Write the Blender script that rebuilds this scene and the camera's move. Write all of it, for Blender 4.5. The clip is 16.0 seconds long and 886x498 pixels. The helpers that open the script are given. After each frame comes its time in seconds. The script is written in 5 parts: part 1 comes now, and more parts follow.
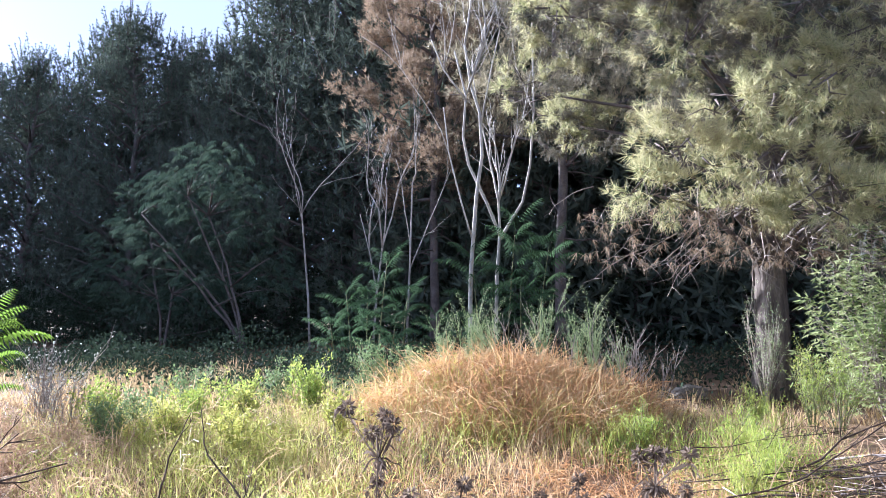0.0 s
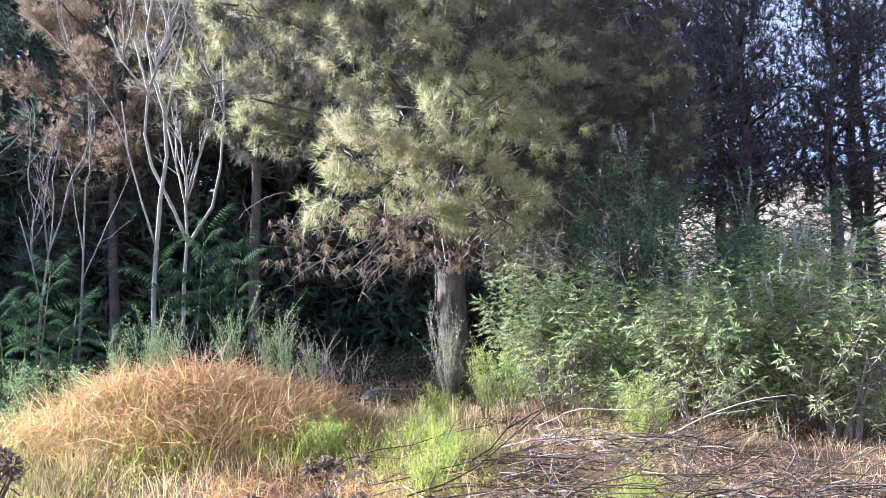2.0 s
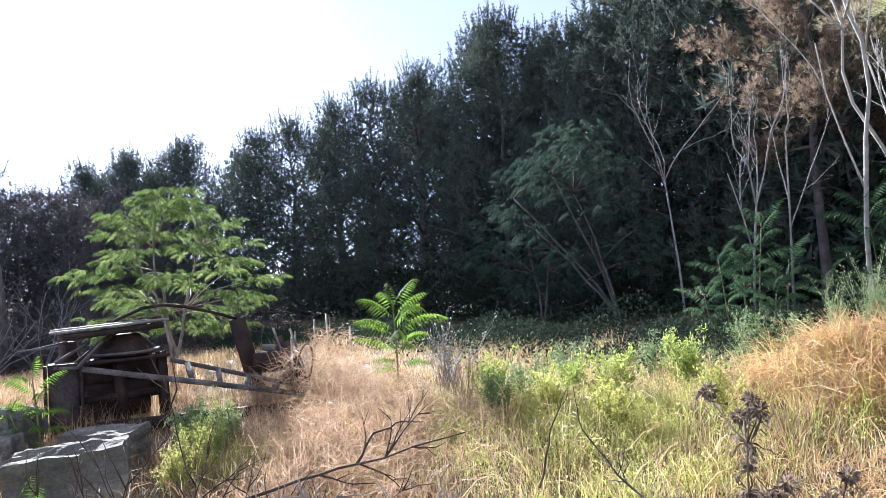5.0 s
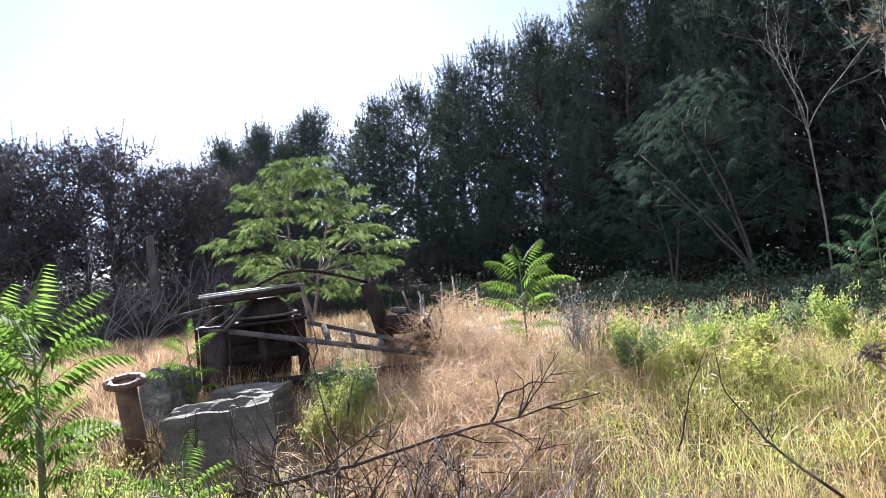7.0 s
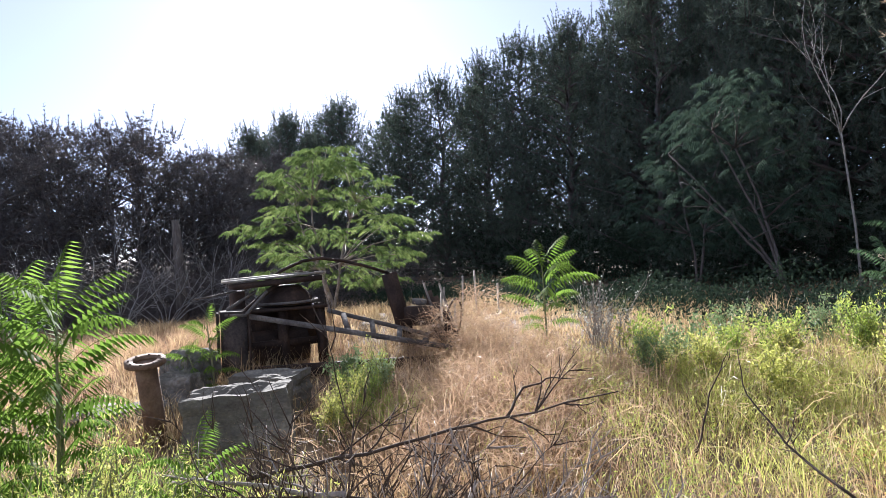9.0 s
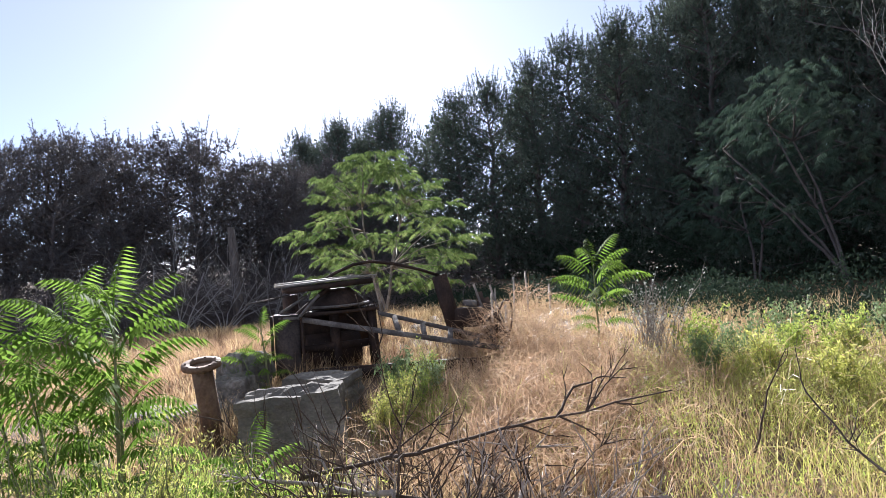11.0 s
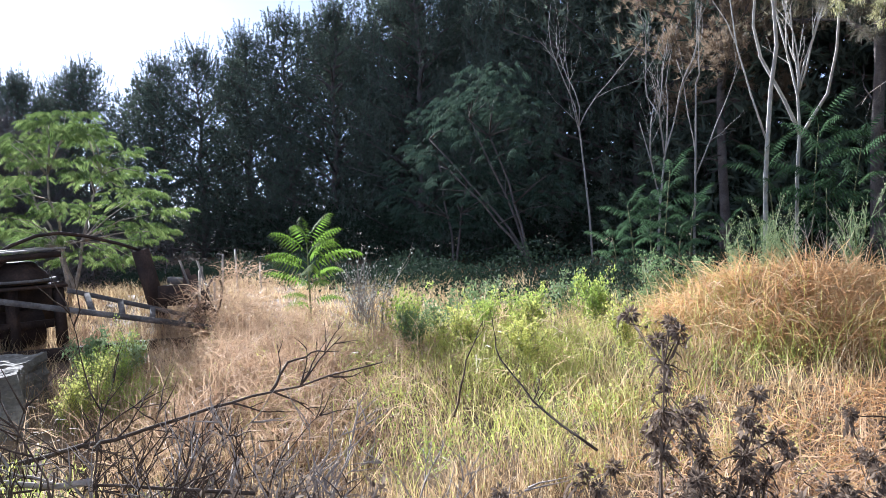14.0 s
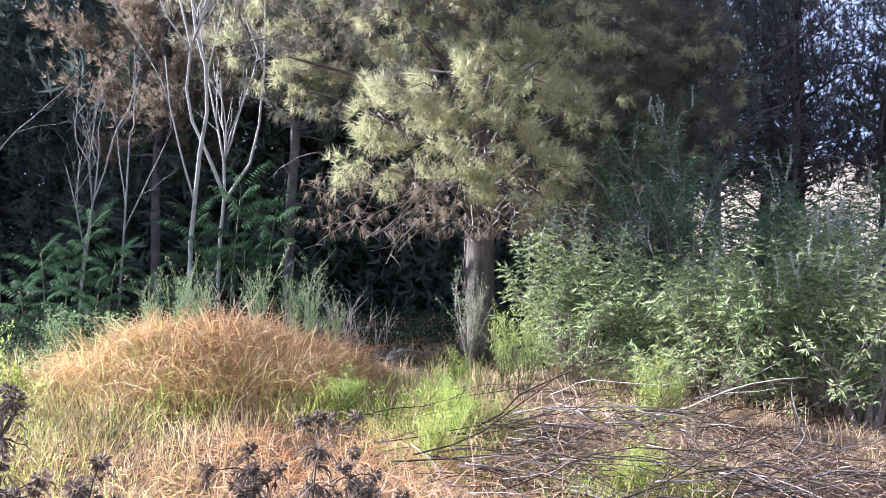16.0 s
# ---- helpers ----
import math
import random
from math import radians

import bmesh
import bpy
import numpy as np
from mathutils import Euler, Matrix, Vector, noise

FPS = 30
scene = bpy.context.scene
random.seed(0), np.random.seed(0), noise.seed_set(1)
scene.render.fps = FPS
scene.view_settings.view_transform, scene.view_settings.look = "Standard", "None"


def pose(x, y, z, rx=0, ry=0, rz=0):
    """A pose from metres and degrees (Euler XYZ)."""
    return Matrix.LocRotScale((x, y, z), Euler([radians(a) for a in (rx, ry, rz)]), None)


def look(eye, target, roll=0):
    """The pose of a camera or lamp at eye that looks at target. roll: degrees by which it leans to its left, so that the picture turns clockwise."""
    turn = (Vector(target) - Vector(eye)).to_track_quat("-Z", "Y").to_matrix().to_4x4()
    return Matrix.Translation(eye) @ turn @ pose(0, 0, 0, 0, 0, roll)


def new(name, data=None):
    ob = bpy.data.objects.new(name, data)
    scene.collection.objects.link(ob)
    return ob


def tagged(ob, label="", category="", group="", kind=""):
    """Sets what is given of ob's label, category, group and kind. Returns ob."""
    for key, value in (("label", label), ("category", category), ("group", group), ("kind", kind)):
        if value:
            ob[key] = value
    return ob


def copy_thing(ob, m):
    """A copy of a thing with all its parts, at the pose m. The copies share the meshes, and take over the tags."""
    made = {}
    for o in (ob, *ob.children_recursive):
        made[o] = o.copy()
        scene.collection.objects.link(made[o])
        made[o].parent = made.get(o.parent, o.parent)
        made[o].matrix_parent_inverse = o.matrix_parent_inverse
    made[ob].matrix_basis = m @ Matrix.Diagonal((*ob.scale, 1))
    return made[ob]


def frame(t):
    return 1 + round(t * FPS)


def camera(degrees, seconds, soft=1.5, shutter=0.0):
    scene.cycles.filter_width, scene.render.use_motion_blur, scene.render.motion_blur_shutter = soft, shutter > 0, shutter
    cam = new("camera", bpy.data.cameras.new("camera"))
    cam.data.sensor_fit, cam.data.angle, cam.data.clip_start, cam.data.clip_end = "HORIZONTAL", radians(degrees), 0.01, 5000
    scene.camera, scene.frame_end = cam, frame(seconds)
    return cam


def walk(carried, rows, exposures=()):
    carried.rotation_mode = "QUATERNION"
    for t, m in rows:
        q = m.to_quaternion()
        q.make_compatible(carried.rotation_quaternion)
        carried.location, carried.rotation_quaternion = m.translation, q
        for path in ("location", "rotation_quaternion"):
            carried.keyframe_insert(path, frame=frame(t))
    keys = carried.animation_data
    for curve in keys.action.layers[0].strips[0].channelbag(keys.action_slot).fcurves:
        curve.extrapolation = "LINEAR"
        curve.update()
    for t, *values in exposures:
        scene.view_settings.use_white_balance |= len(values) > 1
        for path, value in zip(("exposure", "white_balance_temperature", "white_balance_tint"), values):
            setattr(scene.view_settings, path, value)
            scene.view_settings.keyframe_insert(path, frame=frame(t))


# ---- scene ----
# camera: a hand-held pan from one standing place
cam = camera(60.86, 16.0, soft=0.75)
ROWS = [
    (0.0, 0.000, 0.002, 1.600, 93.00, 0.00, -0.00),
    (0.5, 0.153, 0.088, 1.594, 93.21, 1.88, -10.26),
    (1.0, 0.198, 0.078, 1.593, 93.00, 2.07, -16.14),
    (1.5, 0.195, 0.082, 1.601, 93.15, 0.97, -21.83),
    (2.0, 0.150, 0.145, 1.592, 93.29, 1.49, -22.39),
    (2.5, 0.133, 0.148, 1.588, 92.68, 2.63, -14.18),
    (3.0, 0.127, 0.114, 1.581, 92.10, 3.77, -3.77),
    (3.5, 0.123, -0.001, 1.638, 92.31, 5.18, 6.31),
    (4.0, 0.108, -0.079, 1.688, 93.02, 6.38, 17.19),
    (4.2, 0.110, -0.067, 1.686, 93.18, 6.53, 21.66),
    (6.3, 0.080, -0.030, 1.641, 90.02, 4.28, 31.83),
    (6.5, 0.067, -0.022, 1.648, 89.90, 4.68, 33.62),
    (7.0, 0.057, -0.033, 1.655, 89.64, 5.59, 37.21),
    (7.5, 0.037, -0.032, 1.647, 89.22, 5.61, 39.16),
    (8.0, 0.044, -0.032, 1.641, 88.76, 4.68, 39.14),
    (8.2, 0.046, -0.026, 1.639, 88.64, 4.11, 38.77),
    (10.3, 0.038, -0.005, 1.623, 90.37, 3.21, 40.00),
    (10.5, 0.050, -0.004, 1.620, 90.33, 3.72, 40.91),
    (11.0, 0.064, 0.017, 1.608, 89.87, 4.76, 42.90),
    (11.5, 0.064, 0.018, 1.605, 89.31, 5.54, 44.12),
    (12.0, 0.051, 0.003, 1.610, 88.83, 5.75, 44.25),
    (12.5, 0.047, -0.000, 1.612, 88.41, 5.54, 42.86),
    (13.0, 0.034, 0.008, 1.609, 87.90, 4.74, 38.83),
    (13.5, -0.025, -0.009, 1.585, 87.41, 3.73, 32.32),
    (14.0, 0.014, -0.010, 1.577, 87.01, 2.51, 21.10),
    (14.5, 0.183, 0.073, 1.578, 87.22, 1.41, 7.94),
    (15.0, 0.345, 0.140, 1.583, 88.10, 0.49, -5.69),
    (15.5, 0.373, 0.096, 1.599, 89.58, -0.25, -17.58),
    (16.0, 0.295, 0.036, 1.595, 90.65, -1.21, -19.31),
]
EXPOSURES = [(0.0, 2.24, 5350, 18), (3.0, 2.36, 5300, 18), (4.0, 2.24, 5400, 16), (6.5, 1.98, 5650, 13), (10.5, 1.66, 5850, 14), (12.5, 1.66, 5850, 14), (13.5, 1.82, 5600, 12), (14.5, 2.00, 5350, 12), (15.0, 2.10, 5300, 15), (16.0, 2.25, 5300, 18)]
walk(cam, [(t, pose(x, y, z, rx, ry, rz)) for t, x, y, z, rx, ry, rz in ROWS], EXPOSURES)

# ---- world, sun ----
SUN_AZ, SUN_EL = 49.3, 18.3
world = bpy.data.worlds.new("world")
scene.world = world
world.use_nodes = True
wn = world.node_tree.nodes
sky = wn.new("ShaderNodeTexSky")
sky.sky_type = "NISHITA"
sky.sun_disc = False
sky.sun_elevation, sky.sun_rotation = radians(SUN_EL), radians(-SUN_AZ)
sky.air_density, sky.dust_density, sky.ozone_density = 0.3, 0.12, 1.0
# summer haze: an even pale veil over the whole sky
haze = wn.new("ShaderNodeVectorMath")
haze.operation = "ADD"
haze.inputs[1].default_value = (2.6, 2.6, 2.65)
world.node_tree.links.new(sky.outputs[0], haze.inputs[0])
world.node_tree.links.new(haze.outputs[0], wn["Background"].inputs[0])
wn["Background"].inputs[1].default_value = 0.05
sun = new("sun", bpy.data.lights.new("sun", "SUN"))
sun.data.energy, sun.data.angle, sun.data.color = 5.0, radians(0.6), (1.0, 0.95, 0.87)
SUN_DIR = Vector((-math.sin(radians(SUN_AZ)) * math.cos(radians(SUN_EL)), math.cos(radians(SUN_AZ)) * math.cos(radians(SUN_EL)), math.sin(radians(SUN_EL))))
sun.matrix_world = look(SUN_DIR * 100, (0, 0, 0))


# ---- materials ----
def shader(name):
    m = bpy.data.materials.new(name)
    m.use_nodes = True
    return m, m.node_tree.nodes, m.node_tree.links


def ramp(nodes, colours, mute=0.26):
    r = nodes.new("ShaderNodeValToRGB")
    e = r.color_ramp.elements
    while len(e) < len(colours):
        e.new(0.5)
    for i, c in enumerate(colours):
        c = [(1 - mute) * v + mute * (0.25 * c[0] + 0.6 * c[1] + 0.15 * c[2]) for v in c]
        e[i].position = i / (len(colours) - 1)
        e[i].color = (*c, 1)
    return r


def noise_tex(nodes, links, scale, detail=4.0, where=None):
    n = nodes.new("ShaderNodeTexNoise")
    n.inputs["Scale"].default_value, n.inputs["Detail"].default_value = scale, detail
    if where is None:
        where = nodes.new("ShaderNodeNewGeometry").outputs["Position"]
    links.new(where, n.inputs["Vector"])
    return n.outputs["Fac"]


def maths(nodes, links, op, a, b):
    m = nodes.new("ShaderNodeMath")
    m.operation = op
    for i, v in enumerate((a, b)):
        if isinstance(v, (int, float)):
            m.inputs[i].default_value = v
        else:
            links.new(v, m.inputs[i])
    return m.outputs[0]


def leafy(name, colours, trans=0.35, rough=0.55, patch=0.5, gloss=0.2, mute=0.26):
    """Leaves, needles and grass: a colour for each blade, patches, light through the leaf."""
    m, nodes, links = shader(name)
    b = nodes["Principled BSDF"]
    geo = nodes.new("ShaderNodeNewGeometry")
    wide = noise_tex(nodes, links, 1.3, 3.0)
    wide = maths(nodes, links, "MULTIPLY", maths(nodes, links, "SUBTRACT", wide, 0.5), 2.4 * patch)
    f = maths(nodes, links, "ADD", maths(nodes, links, "MULTIPLY", geo.outputs["Random Per Island"], 1.0 - 0.5 * patch), maths(nodes, links, "ADD", wide, 0.25 * patch))
    r = ramp(nodes, colours, mute)
    links.new(f, r.inputs[0])
    links.new(r.outputs[0], b.inputs["Base Color"])
    b.inputs["Roughness"].default_value = rough
    t = nodes.new("ShaderNodeBsdfTranslucent")
    links.new(r.outputs[0], t.inputs["Color"])
    b.inputs["Specular IOR Level"].default_value = gloss
    mix = nodes.new("ShaderNodeMixShader")
    mix.inputs[0].default_value = trans
    links.new(b.outputs[0], mix.inputs[1])
    links.new(t.outputs[0], mix.inputs[2])
    links.new(mix.outputs[0], nodes["Material Output"].inputs["Surface"])
    return m


def solid(name, colours, scale=6.0, fine=60.0, rough=0.85, metal=0.0, bump=0.3, stretch=None, rough_to=None):
    """Bark, stone, rust, soil: two scales of colour and a relief."""
    m, nodes, links = shader(name)
    b = nodes["Principled BSDF"]
    where = None
    if stretch:
        mp = nodes.new("ShaderNodeMapping")
        mp.inputs["Scale"].default_value = stretch
        links.new(nodes.new("ShaderNodeTexCoord").outputs["Object"], mp.inputs["Vector"])
        where = mp.outputs[0]
    big = noise_tex(nodes, links, scale, 5.0, where)
    small = noise_tex(nodes, links, fine, 3.0, where)
    f = maths(nodes, links, "ADD", maths(nodes, links, "MULTIPLY", big, 0.7), maths(nodes, links, "MULTIPLY", small, 0.3))
    f = maths(nodes, links, "ADD", maths(nodes, links, "MULTIPLY", maths(nodes, links, "SUBTRACT", f, 0.5), 2.2), 0.5)
    r = ramp(nodes, colours, 0.1)
    links.new(f, r.inputs[0])
    links.new(r.outputs[0], b.inputs["Base Color"])
    b.inputs["Roughness"].default_value = rough
    b.inputs["Specular IOR Level"].default_value = 0.2
    b.inputs["Metallic"].default_value = metal
    bp = nodes.new("ShaderNodeBump")
    bp.inputs["Strength"].default_value = bump
    bp.inputs["Distance"].default_value = 0.02
    links.new(f, bp.inputs["Height"])
    links.new(bp.outputs[0], b.inputs["Normal"])
    return m


M_GROUND = solid("soil", [(0.07, 0.045, 0.03), (0.17, 0.11, 0.065), (0.30, 0.20, 0.11)], 0.9, 14.0, 0.95, bump=0.8)
M_STUBBLE = solid("pale_stubble", [(0.20, 0.155, 0.105), (0.31, 0.25, 0.175), (0.38, 0.325, 0.245)], 0.5, 9.0, 0.95, bump=0.5)
M_STRAW = leafy("straw", [(0.22, 0.14, 0.07), (0.48, 0.32, 0.15), (0.72, 0.53, 0.29), (0.56, 0.42, 0.19)], 0.42, mute=0.1)
M_ORANGE = leafy("rusty_straw", [(0.24, 0.11, 0.05), (0.54, 0.295, 0.125), (0.73, 0.44, 0.205), (0.64, 0.475, 0.22)], 0.42, mute=0.05)
M_PINK = leafy("dry_brush", [(0.22, 0.125, 0.07), (0.49, 0.31, 0.17), (0.69, 0.475, 0.28)], 0.42, mute=0.15)
M_YELLOW = leafy("yellow_green_grass", [(0.23, 0.26, 0.055), (0.42, 0.44, 0.09), (0.51, 0.50, 0.125), (0.68, 0.57, 0.26)], 0.5, mute=0.05)
M_GREEN = leafy("green_weed", [(0.12, 0.20, 0.06), (0.18, 0.28, 0.08), (0.26, 0.36, 0.11)], 0.45)
M_LIME = leafy("lime_weed", [(0.20, 0.30, 0.05), (0.36, 0.45, 0.08), (0.54, 0.54, 0.14)], 0.5, mute=0.05)
M_GREYGREEN = leafy("grey_green_weed", [(0.17, 0.25, 0.10), (0.30, 0.38, 0.17), (0.46, 0.50, 0.28)], 0.45, mute=0.1)
# leaf colour darkened to stand for the shade at the forest foot
M_SHADE = leafy("shade_darkened_leaf", [(0.022, 0.042, 0.024), (0.036, 0.064, 0.034), (0.06, 0.095, 0.05)], 0.15, 0.8, gloss=0.03)
M_PINE = leafy("pine_needles", [(0.068, 0.095, 0.072), (0.105, 0.143, 0.10), (0.16, 0.20, 0.135)], 0.22, 0.8, gloss=0.04)
M_PINE_DRY = leafy("brown_pine_needles", [(0.23, 0.16, 0.10), (0.37, 0.27, 0.175), (0.28, 0.22, 0.145)], 0.35, mute=0.12)
# sunlight put into the colour, for the large pine's front-left clumps
M_PINE_LIT = leafy("painted_sunlit_needles", [(0.20, 0.22, 0.09), (0.39, 0.40, 0.17), (0.60, 0.55, 0.29), (0.36, 0.31, 0.18)], 0.45, mute=0.13)
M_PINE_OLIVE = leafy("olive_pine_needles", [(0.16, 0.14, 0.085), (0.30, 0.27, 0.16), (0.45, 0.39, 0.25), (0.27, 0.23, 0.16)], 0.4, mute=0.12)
# dry brown needles, with the large pine's shaded side put into the colour
M_PINE_DRY_SHADE = leafy("dry_and_shaded_needles", [(0.10, 0.085, 0.06), (0.20, 0.165, 0.115), (0.15, 0.15, 0.09), (0.27, 0.22, 0.15)], 0.3)
M_PINE_WOODS = leafy("woods_needles", [(0.075, 0.068, 0.066), (0.11, 0.098, 0.092), (0.17, 0.145, 0.135)], 0.12)
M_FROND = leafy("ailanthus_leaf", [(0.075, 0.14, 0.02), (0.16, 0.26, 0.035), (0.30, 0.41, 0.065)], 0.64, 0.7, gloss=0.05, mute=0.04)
# darker copy of the ailanthus leaf, forest-edge shade put into its colour
M_FROND_DARK = leafy("shade_painted_ailanthus_leaf", [(0.04, 0.095, 0.035), (0.065, 0.14, 0.05), (0.12, 0.21, 0.065)], 0.45, 0.85, gloss=0.02)
# grey-green leaf, darkened in colour to stand for forest shade
M_FROND_SHADE = leafy("shade_painted_shrub_leaf", [(0.032, 0.065, 0.042), (0.05, 0.092, 0.057), (0.08, 0.13, 0.075)], 0.3, 0.9, gloss=0.02)
M_FROND_TREE = leafy("tree_leaf", [(0.07, 0.12, 0.03), (0.145, 0.215, 0.05), (0.29, 0.36, 0.10)], 0.5, 0.8, gloss=0.04, mute=0.12)
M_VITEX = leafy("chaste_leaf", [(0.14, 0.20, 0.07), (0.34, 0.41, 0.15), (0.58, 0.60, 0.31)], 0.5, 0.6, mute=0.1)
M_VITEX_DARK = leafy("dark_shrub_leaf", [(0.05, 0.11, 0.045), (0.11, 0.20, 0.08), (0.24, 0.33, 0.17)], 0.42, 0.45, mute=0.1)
M_SPIKE = leafy("pale_flower_spike", [(0.42, 0.43, 0.34), (0.60, 0.60, 0.50)], 0.3)
M_BARK = solid("pine_bark", [(0.065, 0.052, 0.044), (0.16, 0.13, 0.108), (0.30, 0.255, 0.21)], 5.0, 40.0, 0.95, bump=1.0, stretch=(2.5, 2.5, 0.5))
M_BARK_DARK = solid("dark_bark", [(0.07, 0.058, 0.055), (0.14, 0.115, 0.105), (0.23, 0.195, 0.175)], 5.0, 40.0, 0.95, bump=0.8)
M_PALE = solid("bleached_bark", [(0.28, 0.26, 0.24), (0.46, 0.43, 0.39), (0.62, 0.58, 0.53)], 8.0, 60.0, 0.85)
M_GREYBARK = solid("grey_bark", [(0.20, 0.18, 0.16), (0.34, 0.31, 0.28), (0.48, 0.44, 0.40)], 8.0, 60.0, 0.9)
M_GREYWOOD = solid("grey_twig", [(0.16, 0.13, 0.11), (0.30, 0.25, 0.21), (0.46, 0.39, 0.33)], 9.0, 70.0, 0.9)
M_DEADWOOD = solid("brown_dead_wood", [(0.035, 0.024, 0.017), (0.08, 0.054, 0.038), (0.18, 0.13, 0.095)], 8.0, 60.0, 0.9)
M_STEM = solid("green_stem", [(0.12, 0.15, 0.06), (0.22, 0.22, 0.10), (0.32, 0.28, 0.15)], 12.0, 60.0, 0.7)
M_THISTLE = leafy("dead_thistle", [(0.07, 0.052, 0.04), (0.16, 0.118, 0.088), (0.36, 0.28, 0.21)], 0.3, 0.85, gloss=0.03, mute=0.05)
M_RUST = solid("rusted_iron", [(0.022, 0.016, 0.014), (0.055, 0.035, 0.026), (0.125, 0.072, 0.046)], 5.0, 45.0, 0.75, 0.35, 0.5)
M_IRON_DARK = solid("dark_pitted_iron", [(0.022, 0.018, 0.016), (0.055, 0.042, 0.036), (0.14, 0.105, 0.082)], 4.0, 40.0, 0.75, 0.2, 0.6)
M_IRON = solid("worn_iron", [(0.06, 0.05, 0.043), (0.145, 0.122, 0.104), (0.33, 0.28, 0.23)], 6.0, 50.0, 0.85, 0.0, 0.4)
M_RUSTPALE = solid("pale_rust", [(0.09, 0.05, 0.03), (0.19, 0.115, 0.07), (0.32, 0.21, 0.135)], 6.0, 50.0, 0.8, 0.1, 0.5)
M_STONE = solid("pale_stone", [(0.06, 0.051, 0.041), (0.16, 0.14, 0.115), (0.42, 0.375, 0.31)], 3.5, 30.0, 0.9, bump=0.9)
M_BLOCK = solid("block_stone", [(0.07, 0.06, 0.047), (0.18, 0.158, 0.125), (0.44, 0.385, 0.305)], 2.2, 34.0, 0.92, bump=0.7, stretch=(1, 1, 1.5))
M_PLANK = solid("weathered_plank", [(0.15, 0.12, 0.095), (0.32, 0.275, 0.22), (0.54, 0.48, 0.40)], 4.0, 50.0, 0.85, stretch=(1, 8, 8))


# ---- mesh tools ----
def unit(v):
    return v / np.maximum(np.linalg.norm(v, axis=-1, keepdims=True), 1e-9)


def side_of(d, rng):
    """A random unit vector across each direction."""
    return unit(np.cross(d, rng.normal(size=d.shape)))


class Geo:
    """Collects many small pieces into one mesh."""

    def __init__(self):
        self.v, self.t, self.q, self.n = [], [], [], 0

    def add(self, verts, tri=(), quad=()):
        n, k = verts.shape[:2]
        base = (self.n + np.arange(n) * k)[:, None, None]
        if len(tri):
            self.t.append((base + np.array(tri)[None]).reshape(-1, 3))
        if len(quad):
            self.q.append((base + np.array(quad)[None]).reshape(-1, 4))
        self.v.append(verts.reshape(-1, 3))
        self.n += n * k

    def tube(self, pts, radii, sides=6):
        pts = np.asarray(pts, float)
        k = len(pts)
        d = unit(np.gradient(pts, axis=0))
        ref = np.array((0.31, 0.87, 0.21)) if abs(d[0][2]) > 0.8 else np.array((0.05, 0.1, 1.0))
        a = unit(np.cross(d, ref))
        b = np.cross(d, a)
        ang = np.arange(sides) * 2 * math.pi / sides
        ring = np.cos(ang)[None, :, None] * a[:, None] + np.sin(ang)[None, :, None] * b[:, None]
        v = pts[:, None] + ring * np.asarray(radii, float)[:, None, None]
        i, j = np.meshgrid(np.arange(k - 1), np.arange(sides), indexing="ij")
        quads = np.stack([i * sides + j, i * sides + (j + 1) % sides, (i + 1) * sides + (j + 1) % sides, (i + 1) * sides + j], -1).reshape(-1, 4)
        caps = [(0, s + 1, s) for s in range(1, sides - 1)] + [((k - 1) * sides, (k - 1) * sides + s, (k - 1) * sides + s + 1) for s in range(1, sides - 1)]
        self.add(v.reshape(1, -1, 3), tri=caps, quad=quads)

    def blades(self, p, lean, height, width, rng):
        """Bent blades that stand at p; lean: the horizontal way of the tip."""
        n = len(p)
        up = np.zeros((n, 3))
        up[:, 2] = height
        s = rng.normal(size=(n, 3))
        s[:, 2] = 0
        s = unit(s) * np.asarray(width).reshape(-1, 1) * 0.5
        mid = p + up * 0.6 + lean * 0.35
        self.add(np.stack([p - s, p + s, mid + s * 0.7, mid - s * 0.7, p + up + lean], 1), tri=[(3, 2, 4)], quad=[(0, 1, 2, 3)])

    def needles(self, c, axis, per, length, width, spread, rng):
        """Tufts of needles round an axis at each c."""
        n = len(c)
        d = unit(axis[:, None] + rng.normal(size=(n, per, 3)) * spread).reshape(-1, 3)
        p = np.repeat(c, per, axis=0)
        s = side_of(d, rng) * width * 0.5
        ln = (length * rng.uniform(0.65, 1.2, n * per))[:, None]
        p = p + d * ln * 0.08
        self.add(np.stack([p - s, p + s, p + d * ln], 1), tri=[(0, 1, 2)])

    def leaves(self, c, d, length, width, rng, fold=0.25):
        """Pointed leaves, each a folded lozenge from c along d."""
        n = len(c)
        s = side_of(d, rng)
        up = np.cross(d, s)
        ln = (length * rng.uniform(0.7, 1.25, n))[:, None]
        w = ln * (width / length) * 0.5
        m = c + d * ln * 0.45
        self.add(np.stack([c, m + s * w + up * w * fold, c + d * ln, m - s * w + up * w * fold], 1), tri=[(0, 1, 2), (0, 2, 3)])

    def mesh(self, name, mat, smooth=False):
        me = bpy.data.meshes.new(name)
        v = np.concatenate(self.v)
        t = np.concatenate(self.t) if self.t else np.zeros((0, 3), int)
        q = np.concatenate(self.q) if self.q else np.zeros((0, 4), int)
        loops = np.concatenate([t.ravel(), q.ravel()])
        starts = np.concatenate([np.arange(len(t)) * 3, len(t) * 3 + np.arange(len(q)) * 4])
        me.vertices.add(len(v))
        me.vertices.foreach_set("co", v.astype(np.float32).ravel())
        me.loops.add(len(loops))
        me.loops.foreach_set("vertex_index", loops.astype(np.int32))
        me.polygons.add(len(starts))
        me.polygons.foreach_set("loop_start", starts.astype(np.int32))
        me.update(calc_edges=True)
        if smooth:
            me.polygons.foreach_set("use_smooth", np.ones(len(starts), bool))
        me.materials.append(mat)
